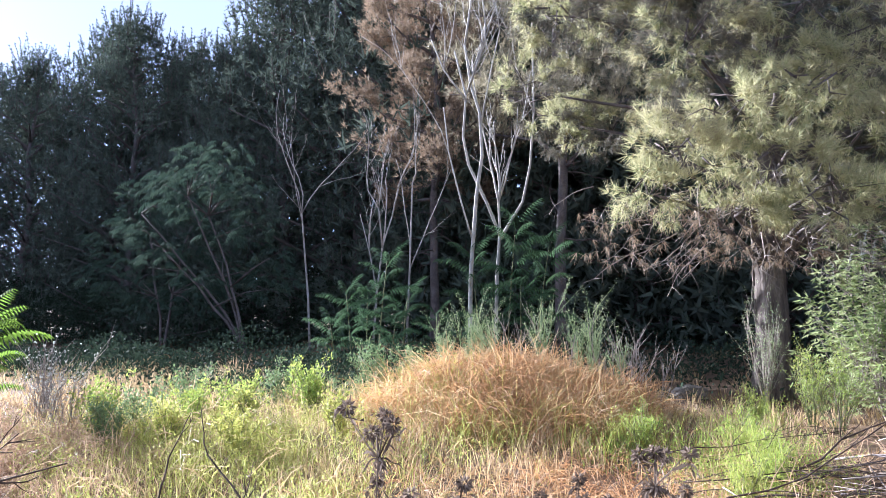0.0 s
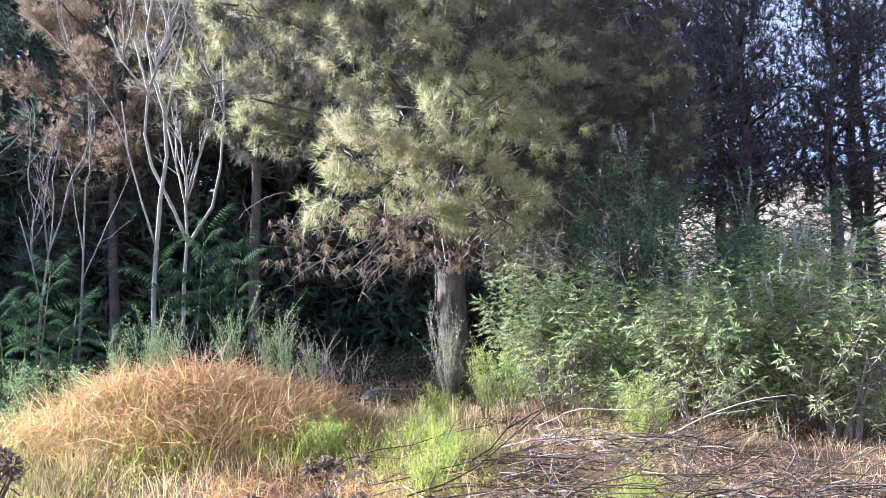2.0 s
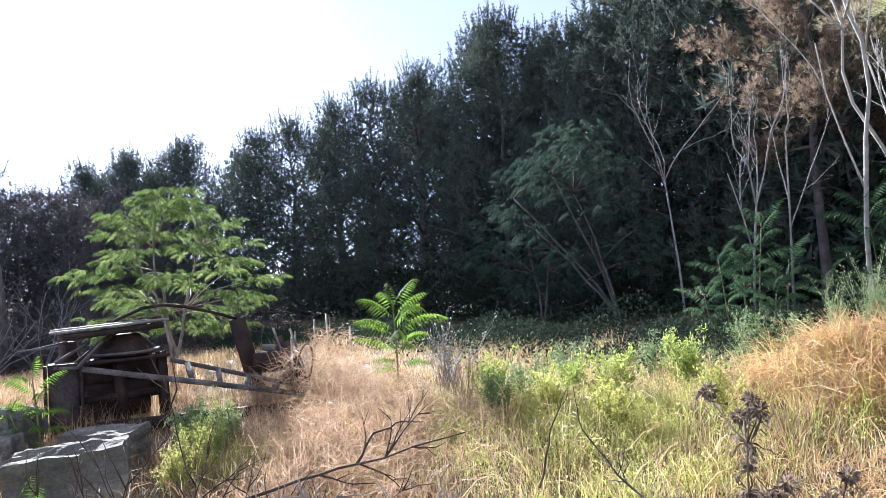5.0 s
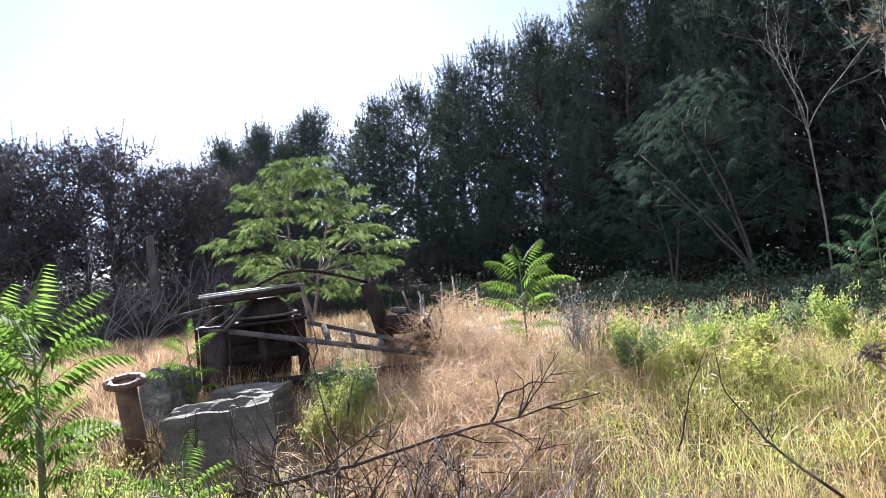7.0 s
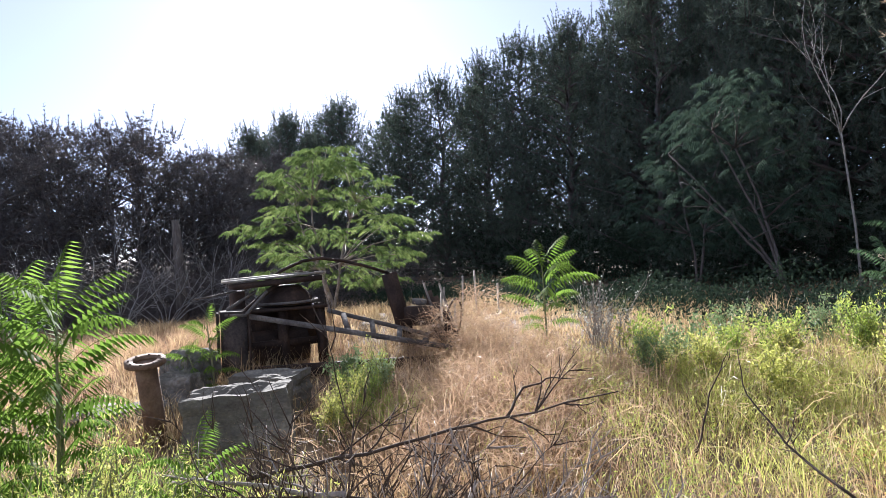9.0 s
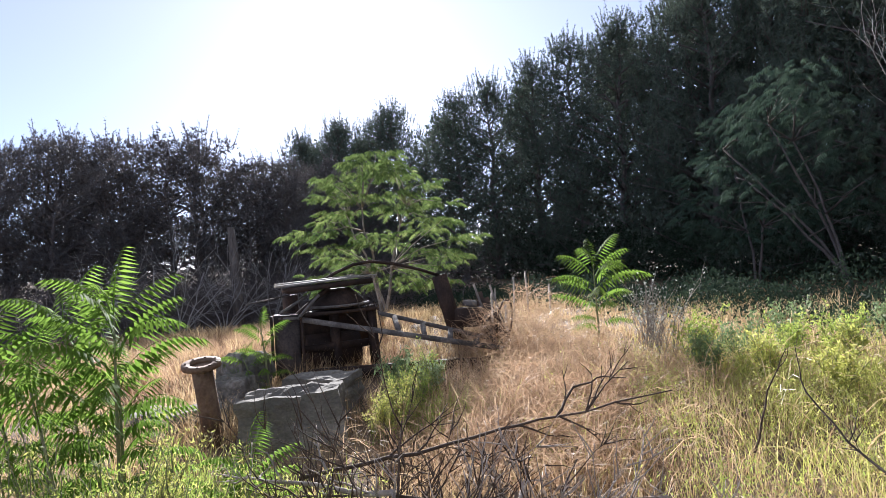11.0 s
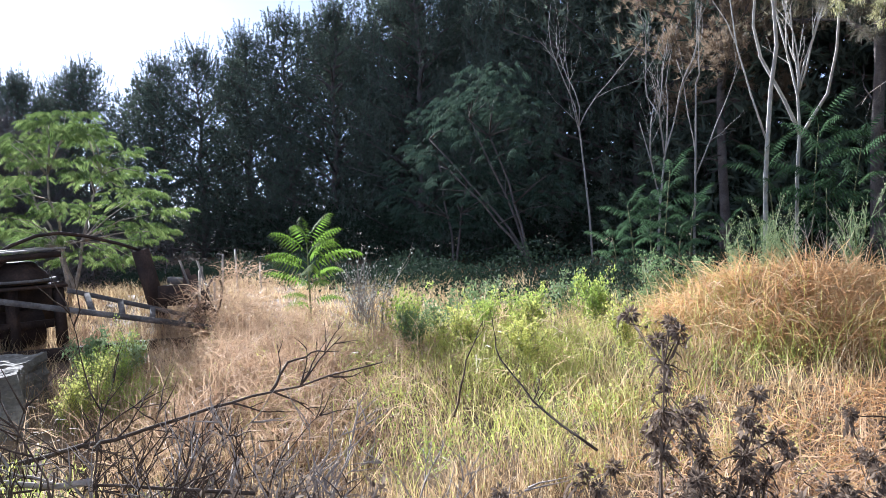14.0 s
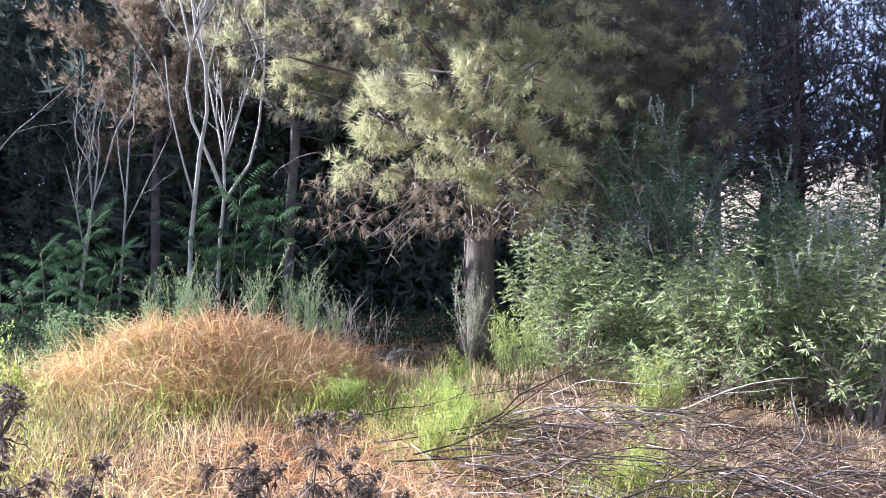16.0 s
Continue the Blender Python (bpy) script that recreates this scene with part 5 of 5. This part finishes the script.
def flecks(name, label, mat, x, y, top, per, leaf, seed):
    """Small leaves scattered through the height of low weeds."""
    rng = np.random.RandomState(seed)
    n = len(x) * per
    px, py = np.repeat(x, per) + rng.normal(size=n) * 0.05, np.repeat(y, per) + rng.normal(size=n) * 0.05
    c = np.stack([px, py, height(px, py) + np.repeat(top, per) * rng.uniform(0.2, 1.0, n)], -1)
    g = Geo()
    g.leaves(c, unit(rng.normal(size=c.shape) + np.array((0, 0, 0.7))), leaf, leaf * 0.4, rng)
    tagged(new(name, g.mesh(name, mat)), label, "weeds", kind="stuff")


def grasses():
    rng = np.random.RandomState(7)
    x, y = fan(30000, rng, 1.8, 22.0, power=1.2)
    open_land = 1 - 0.9 * smooth(8.9, 11.0, y + 0.25 * np.abs(x) * (x > 0) + 0.55 * x * (x < 0))
    litter = 1 - 0.96 * np.clip(1.4 * spot(x, y, 3.6, 4.9, 1.9), 0, 1)
    f = open_land * litter * (0.25 + 0.75 * smooth(-0.4, 0.5, wave(x * 1.7, y * 1.7))) * (1 - 0.6 * spot(x, y, -1.6, 7.2, 1.6, 1.4)) * (1 - 0.8 * spot(x, y, -3.3, 1.6, 0.9)) * (1 - 0.95 * spot(x, y, -4.7, 3.3, 0.7, 0.6)) * (1 - 0.8 * spot(x, y, 0.5, 3.2, 1.0, 0.8)) * (1 - 0.85 * spot(x, y, -2.1, 2.6, 0.8, 0.6)) * (1 - 0.85 * spot(x, y, 1.1, 5.4, 1.5, 1.4))
    x, y = keep(x, y, f, rng)
    h = rng.uniform(0.10, 0.42, len(x)) * (0.8 + 0.35 * wave(x * 0.8 + 3, y * 0.8))
    meadow("dry_grass", "dry straw-coloured grass over the whole clearing", M_STRAW, x, y, h, 0.0022 + 0.0007 * np.hypot(x, y), 0.9, 1, clump=11, wide=0.06)

    x, y = fan(26000, rng, 3.8, 11.0, -10, 60)
    f = np.clip(spot(x, y, -1.9, 7.0, 1.4, 1.6) + 0.7 * spot(x, y, -3.2, 7.6, 0.9, 0.8) + 0.3 * spot(x, y, -1.4, 5.0, 0.9, 0.9), 0, 1) * (0.2 + 0.8 * smooth(-0.5, 0.4, wave(x * 2.1 + 1, y * 2.1)))
    x, y = keep(x, y, f * 0.8, rng)
    h = rng.uniform(0.12, 0.46, len(x)) * (0.9 + 0.4 * wave(x * 1.5, y * 1.5))
    meadow("yellow_grass", "yellow-green flowering grass in sun", M_YELLOW, x, y, h, 0.005, 1.3, 2, clump=5, wide=0.06)
    k = rng.uniform(0, 1, len(x)) < 0.75
    flecks("yellow_weed_leaves", "fine yellow-green weed leaves and flowers among the grass", M_YELLOW, x[k], y[k], h[k] * 1.05, 7, 0.023, 15)
    k = rng.uniform(0, 1, len(x)) < 0.5
    strands("yellow_stalks", "thin dry straw stalks among yellow-green grass", M_STRAW, x[k], y[k], 0.30, 0.28, 0.005, 16, "grass")

    x, y = fan(95000, rng, 5.5, 11.0, -24, 12)
    edge = np.hypot((x - 0.72) / 1.6, (y - 8.3) / 1.35) < 1 + 0.12 * wave(x * 3, y * 3)
    f = np.clip(spot(x, y, 0.75, 8.35, 1.5, 1.05) * 1.3, 0, 1) * edge
    x, y = keep(x, y, f, rng)
    x, y = keep(x, y, 0.75, rng)
    k = rng.uniform(0, 1, len(x)) < 0.8
    strands("rusty_brush", "tangle of rust-orange dry brush covering the mound", M_ORANGE, x[k], y[k], 0.22 + 0.15 * wave(x[k] * 2.2, y[k] * 2.2), 0.42, 0.0055, 3)
    strands("tan_brush", "tan and straw-coloured stalks tangled over the mound", M_STRAW, x[~k], y[~k], 0.26 + 0.16 * wave(x[~k] * 2.2, y[~k] * 2.2), 0.46, 0.0055, 23)
    k = rng.uniform(0, 1, len(x)) < 0.08
    meadow("mound_grass", "thin orange grass stalks standing on the mound", M_ORANGE, x[k], y[k], rng.uniform(0.2, 0.5, k.sum()), 0.006, 0.9, 13, clump=5, wide=0.08)

    gx, gy = fan(9000, rng, 5.5, 9.5, -20, 8)
    gx, gy = keep(gx, gy, np.clip(0.4 * spot(gx, gy, 0.75, 7.4, 0.8, 0.5) + 0.7 * spot(gx, gy, 0.1, 8.3, 0.5, 0.4) + 0.9 * spot(gx, gy, -0.4, 8.9, 0.4, 0.4), 0, 1) * 0.55, rng)
    meadow("mound_green_grass", "yellow-green stalks growing through the dry mound", M_YELLOW, gx, gy, rng.uniform(0.25, 0.55, len(gx)), 0.007, 0.8, 33, clump=5, wide=0.07)

    x, y = fan(112000, rng, 3.0, 10.0, 20, 58)
    f = np.clip(spot(x, y, -3.9, 5.3, 0.9, 1.1) + 1.4 * spot(x, y, -5.4, 7.3, 0.8, 0.6) + 0.15 * spot(x, y, -2.9, 4.2, 0.8, 0.9) + 0.5 * spot(x, y, -3.6, 6.6, 0.7), 0, 1) * (0.25 + 0.75 * smooth(-0.5, 0.3, wave(x * 2.3, y * 2.3)))
    x, y = keep(x, y, f, rng)
    strands("dry_brush", "tangle of pinkish tan dry brush beside the machinery", M_PINK, x, y, 0.22 + 0.10 * wave(x * 2.3, y * 2.3) + 0.72 * spot(x, y, -5.4, 7.35, 0.8, 0.6), 0.28, 0.0042, 4)
    k = rng.uniform(0, 1, len(x)) < 0.05
    meadow("brush_stalk_grass", "thin tan stalks standing in the dry brush", M_PINK, x[k], y[k], rng.uniform(0.2, 0.55, k.sum()), 0.005, 0.7, 14, clump=5, wide=0.08)

    x, y = fan(16000, rng, 1.8, 7.0, 35, 84)
    f = np.clip(spot(x, y, -3.1, 1.5, 0.9, 0.8) + 0.6 * spot(x, y, -4.4, 2.1, 0.8, 0.5) + 0.7 * spot(x, y, -4.5, 4.7, 0.4), 0, 1)
    x, y = keep(x, y, f * 0.6, rng)
    meadow("green_weeds", "fresh green weeds round the stone block", M_LIME, x, y, rng.uniform(0.12, 0.4, len(x)), 0.006, 0.8, 5, "weeds")

    x, y = fan(15000, rng, 9.0, 30.0, 46, 84)
    f = np.clip(1 - smooth(20, 25, np.hypot(x, y)), 0, 1)
    x, y = keep(x, y, f, rng)
    meadow("field_grass", "tan dry grass field before the woods", M_PINK, x, y, rng.uniform(0.08, 0.24, len(x)), 0.014, 0.8, 6, clump=6, wide=0.14)

    x, y = fan(22000, rng, 3.5, 9.5, -50, -4)
    f = np.clip(0.9 * spot(x, y, 2.6, 6.4, 0.45, 0.6) + 0.8 * spot(x, y, 1.7, 6.7, 0.4, 0.4) + 0.9 * spot(x, y, 2.35, 5.6, 0.4, 0.5) + 0.8 * spot(x, y, 4.2, 5.8, 0.3) + 0.7 * spot(x, y, 3.2, 8.0, 0.4) + 1.1 * spot(x, y, 3.1, 4.2, 0.4), 0, 1)
    x, y = keep(x, y, f * 0.28, rng)
    h = rng.uniform(0.12, 0.40, len(x))
    meadow("lime_weeds", "bright lime-green feathery weeds", M_LIME, x, y, h, 0.005, 0.9, 7, "weeds", clump=6)
    flecks("lime_weed_leaves", "fine lime-green leaves of low weeds", M_LIME, x, y, h, 8, 0.028, 17)

    x, y = fan(40000, rng, 3.0, 8.0, -30, 12)
    f = np.clip(1.1 * spot(x, y, 0.9, 5.3, 1.4, 1.2), 0, 1) * (0.3 + 0.7 * smooth(-0.3, 0.4, wave(x * 2.4, y * 2.4)))
    x, y = keep(x, y, f * 0.7, rng)
    strands("low_rusty_brush", "low rust-orange dry brush before the mound", M_ORANGE, x, y, 0.10 + 0.06 * wave(x * 2, y * 2), 0.22, 0.005, 24)
    x, y = fan(9000, rng, 3.2, 9.0, -20, 50)
    f = np.clip(spot(x, y, -1.0, 5.3, 0.35) + spot(x, y, -0.5, 6.4, 0.4) + spot(x, y, -2.3, 5.0, 0.35) + spot(x, y, 0.2, 6.7, 0.35) + spot(x, y, -1.6, 4.2, 0.3) + spot(x, y, 1.9, 6.0, 0.3) + spot(x, y, -3.1, 6.0, 0.3), 0, 1)
    x, y = keep(x, y, f * 0.7, rng)
    flecks("green_weed_leaves", "patches of dull green low weeds in dry grass", M_LIME, x, y, rng.uniform(0.15, 0.36, len(x)), 12, 0.020, 25)
    x, y = fan(4500, rng, 0.6, 30.0, 84, 298)
    meadow("sparse_grass", "thin dry grass behind the viewpoint", M_STRAW, x, y, rng.uniform(0.08, 0.28, len(x)), 0.010, 0.9, 26, clump=6, wide=0.08)

    x, y = fan(5000, rng, 9.5, 17.0, -6, 44)
    edge = np.interp(x, [-12, -5, -1, 3], [15.6, 11.6, 10.6, 11.4])
    x, y = keep(x, y, np.exp(-((y - edge) / 0.7) ** 2) * (0.25 + 0.75 * smooth(-0.2, 0.5, wave(x * 1.3, y * 1.3))) * 0.6, rng)
    meadow("forest_edge_grass", "dull green grass tufts along the forest foot", M_GREEN, x, y, rng.uniform(0.15, 0.42, len(x)), 0.008, 0.9, 36, clump=7, wide=0.09)

    x, y = fan(34000, rng, 2.6, 8.0, -56, 6)
    f = np.clip(0.9 * spot(x, y, 3.4, 4.6, 1.5, 1.5) + 0.8 * spot(x, y, 0.6, 4.0, 1.6, 0.9), 0, 1)
    x, y = keep(x, y, f * 0.6, rng)
    strands("twig_litter", "fallen brown twigs and dry stalks on the soil", M_PINK, x, y, 0.16, 0.30, 0.006, 8, "litter")


grasses()


def weed(name, label, base, h, spread, stems, leaves, leaf, mat, seed, stem_mat=None, group="", slim=0.3, up=0.8):
    """A bushy weed: thin stems with side shoots and small leaves all along."""
    rng = np.random.RandomState(seed)
    ob = thing(name, label, "weed", base, group)
    wood, tips = Geo(), []
    for k in range(stems):
        a = k * 2.4
        t = spread * rng.uniform(0.1, 1.0)
        grow(wood, (0.05 * spread * math.cos(a), 0.05 * spread * math.sin(a), -0.03), (math.cos(a) * t, math.sin(a) * t, 1), h * rng.uniform(0.6, 1.05), 0.0055, 1, rng, 0.07, 0.03, 0.45, (4, 7), 0.42, 4, tips, 0.2)
    piece("stalk", wood, stem_mat or M_STEM, ob)
    if leaves:
        pts = np.concatenate([p[1:] for p, dep in tips])
        c = pts[rng.randint(0, len(pts), leaves)] + rng.normal(size=(leaves, 3)) * 0.018
        g = Geo()
        g.leaves(c, unit(rng.normal(size=c.shape) + np.array((0, 0, up))), leaf, leaf * slim, rng)
        piece("foliage", g, mat, ob)
    return ob


def weeds():
    plume = "tall grey-green plumed weed standing on the dry mound"
    for k, (x, y, h) in enumerate([(0.30, 9.0, 0.80), (0.52, 9.2, 0.70), (1.18, 9.1, 0.92), (1.62, 9.0, 0.75), (1.80, 9.15, 0.95), (0.05, 9.05, 0.62), (2.05, 8.8, 0.6)]):
        weed("plumed_weed", plume, on_ground(x, y), h * 1.2, 0.17, 8, 1500, 0.027, M_GREYGREEN, 200 + k, M_GREYGREEN, "plumed weeds", 0.22)
    weed("plumed_weed", "tall pale grey plumed weed before the pine trunk", on_ground(3.78, 8.9), 1.3, 0.16, 11, 2200, 0.026, M_GREYGREEN, 210, M_GREYWOOD, "plumed weeds", 0.25)
    for k, (x, y, h) in enumerate([(2.2, 8.6, 0.85), (1.95, 8.7, 0.9), (2.4, 8.5, 0.75), (-0.35, 8.9, 0.6), (0.8, 9.3, 0.95), (1.4, 8.9, 0.9), (2.15, 8.9, 0.95)]):
        weed("bare_stalk_weed", "leafless pale dry stalks beside the mound", on_ground(x, y), h, 0.6, 5, 0, 0.05, M_GREYWOOD, 220 + k, M_GREYWOOD, "bare stalk weeds")
    for k, (x, y, h, n) in enumerate([(3.9, 7.5, 0.85, 9), (3.75, 7.7, 0.75, 8), (4.42, 5.7, 0.55, 8), (4.3, 5.85, 0.5, 7), (2.55, 6.5, 0.4, 7), (1.75, 6.8, 0.42, 7), (2.4, 5.6, 0.42, 7), (2.5, 5.9, 0.4, 6), (3.3, 8.0, 0.4, 6), (3.05, 4.2, 0.36, 7), (3.3, 4.35, 0.3, 6), (2.05, 5.25, 0.4, 7)]):
        weed("lime_bush_weed", "feathery lime-green bushy weed in sun", on_ground(x, y), h, 0.4, n + 2, 2300, 0.034, M_LIME, 230 + k, None, "lime weeds", 0.12, 1.4)
    for k, (x, y, h) in enumerate([(-3.82, 7.36, 0.85), (-3.98, 7.5, 0.75), (-3.62, 7.3, 0.7)]):
        weed("grey_seed_weed", "grey-brown dry weed with pale seed tufts", on_ground(x, y), h * 1.2, 0.5, 9, 230, 0.026, M_SPIKE, 250 + k, M_GREYWOOD, "grey seed weeds", 0.6)
    for k, (x, y, h, m) in enumerate([(-3.35, 7.35, 0.62, M_LIME), (-2.95, 7.5, 0.5, M_GREEN), (-2.6, 7.7, 0.52, M_LIME), (-2.2, 8.0, 0.55, M_LIME), (-2.0, 7.6, 0.45, M_YELLOW), (-1.55, 8.65, 0.62, M_LIME), (-1.5, 8.5, 0.5, M_LIME), (-0.85, 8.9, 0.62, M_GREEN), (-0.6, 9.0, 0.6, M_GREEN),
                                      (-0.3, 9.2, 0.55, M_GREEN), (-3.1, 7.0, 0.42, M_GREEN), (-2.5, 6.9, 0.45, M_YELLOW), (-1.8, 6.6, 0.4, M_YELLOW), (-1.0, 7.3, 0.42, M_YELLOW), (-5.0, 5.0, 0.42, M_GREYGREEN), (-5.5, 5.2, 0.4, M_GREEN), (-2.9, 8.6, 0.5, M_GREEN), (-2.0, 9.2, 0.55, M_GREEN)]):
        weed("leafy_weed", "small leafy green and yellow weed bush in grass", on_ground(x, y), h, 0.55, 9, 1200, 0.042, m, 260 + k, None, "leafy weeds", 0.35, 0.6)
    for k, (x, y, h) in enumerate([(-3.0, 1.25, 0.8), (-3.3, 1.6, 0.72), (-2.7, 1.5, 0.7), (-3.0, 1.9, 0.6), (-3.5, 1.2, 0.8), (-2.45, 1.75, 0.62), (-3.6, 1.85, 0.5), (-2.7, 1.15, 0.85), (-3.2, 1.0, 0.9), (-2.3, 1.35, 0.75), (-3.9, 2.4, 0.4), (-2.85, 1.05, 0.45), (-4.8, 4.75, 0.5), (-4.6, 4.35, 0.42), (-5.0, 5.15, 0.45), (-4.45, 4.0, 0.35)]):
        weed("feathery_weed", "fresh feathery green weed beside the dead branches", on_ground(x, y), h, 0.4, 11, 2600, 0.022, (M_LIME, M_YELLOW)[k % 2], 290 + k, None, "feathery weeds", 0.25, 1.0)
    for k, (x, y, h) in enumerate([(0.2, 3.4, 0.34), (0.6, 3.7, 0.36), (1.0, 3.6, 0.4), (1.4, 3.5, 0.36), (-0.3, 3.3, 0.34), (0.9, 3.2, 0.36), (0.45, 3.1, 0.34), (-0.8, 3.3, 0.3), (1.7, 3.3, 0.35), (-1.2, 3.0, 0.3), (-2.1, 2.6, 0.5), (-1.9, 2.3, 0.45), (-1.6, 2.5, 0.5), (-2.35, 2.85, 0.42), (-1.45, 2.4, 0.42), (-1.8, 2.85, 0.4), (-2.25, 2.35, 0.45)]):
        weed("withered_weed", "low tangled withered grey-brown weed", on_ground(x, y), h, 1.3, 9, 260, 0.05, M_THISTLE, 310 + k, M_GREYWOOD, "withered weeds", 0.35, 0.0)


weeds()


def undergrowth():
    """Low leaves along the forest edge, their shade put into the colour."""
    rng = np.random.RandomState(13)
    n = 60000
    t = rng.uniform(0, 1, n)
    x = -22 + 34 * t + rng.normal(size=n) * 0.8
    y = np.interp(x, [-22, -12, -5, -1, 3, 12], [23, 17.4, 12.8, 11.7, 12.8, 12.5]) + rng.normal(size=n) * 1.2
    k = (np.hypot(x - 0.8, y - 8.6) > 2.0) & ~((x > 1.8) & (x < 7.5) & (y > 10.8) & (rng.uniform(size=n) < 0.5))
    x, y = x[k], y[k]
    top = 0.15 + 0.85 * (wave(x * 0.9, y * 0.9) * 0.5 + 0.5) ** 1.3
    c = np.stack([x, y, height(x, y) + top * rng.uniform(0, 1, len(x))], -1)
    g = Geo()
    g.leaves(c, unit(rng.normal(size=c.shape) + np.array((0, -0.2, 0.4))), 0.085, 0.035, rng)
    tagged(new("undergrowth", g.mesh("undergrowth", M_SHADE)), "leafy green undergrowth along the forest edge, shade put into its colour", "undergrowth", kind="stuff")


undergrowth()


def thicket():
    """Leaves coloured dark as shade, and twigs, that close the forest floor behind the first trunks."""
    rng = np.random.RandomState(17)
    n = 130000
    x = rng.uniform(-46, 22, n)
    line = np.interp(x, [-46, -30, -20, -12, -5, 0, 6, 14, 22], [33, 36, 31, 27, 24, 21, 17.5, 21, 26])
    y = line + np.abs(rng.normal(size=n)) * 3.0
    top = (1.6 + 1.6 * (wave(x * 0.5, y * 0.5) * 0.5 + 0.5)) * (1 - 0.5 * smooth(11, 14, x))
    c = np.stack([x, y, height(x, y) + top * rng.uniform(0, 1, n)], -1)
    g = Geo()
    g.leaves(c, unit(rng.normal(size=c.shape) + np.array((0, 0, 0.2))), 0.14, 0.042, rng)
    tagged(new("thicket", g.mesh("thicket", M_SHADE)), "thicket of leaves closing the forest floor, shade put into its colour", "thicket", kind="stuff")
    n = 34000
    x, y = -26.5 + rng.normal(size=n) * 2.6, rng.uniform(2.0, 25.0, n)
    x = x + np.interp(y, [2, 12, 25], [-1.5, 0.5, 1.0])
    c = np.stack([x, y, height(x, y) + 3.0 * rng.uniform(0, 1, n) ** 1.5 * (0.5 + 0.5 * wave(x, y) ** 2)], -1)
    d = unit(rng.normal(size=(n, 3)) + np.array((0, 0, 0.7)))
    sd = side_of(d, rng) * 0.011
    ln = rng.uniform(0.4, 1.3, n)[:, None]
    g = Geo()
    g.add(np.stack([c - sd, c + sd, c + d * ln], 1), tri=[(0, 1, 2)])
    tagged(new("twig_thicket", g.mesh("twig_thicket", M_BARK_DARK)), "tangle of bare grey-brown twigs under the woods", "thicket", kind="stuff")


thicket()


def stakes():
    for k, (x, y, h) in enumerate([(-8.85, 10.9, 0.6), (-8.55, 11.06, 0.8), (-8.33, 11.22, 0.9), (-8.0, 11.45, 0.65), (-6.5, 7.9, 0.75), (-6.3, 8.0, 0.6)]):
        g = Geo()
        box(g, (0, 0, -0.1), (0.04 * math.sin(k * 2), 0.03, h), 0.07, 0.025, (0.7, 0.7, 0))
        ob = new("wooden_stake", g.mesh("wooden_stake", M_PLANK))
        ob.matrix_world = pose(*on_ground(x, y))
        tagged(ob, "weathered pale wooden stake standing in dry grass", "stake", "wooden stakes")
    x, y, z = on_ground(-21.2, 13.1)
    pole = thing("snag", "bare grey broken trunk standing before the woods", "trunk", (x, y, z))
    g = Geo()
    g.tube([(0, 0, -0.1), (0.02, 0, 1.2), (-0.03, 0.02, 2.4), (-0.08, 0.02, 3.3)], [0.21, 0.17, 0.15, 0.11], 10)
    piece("trunk", g, M_BARK, pole, smooth=True)


stakes()
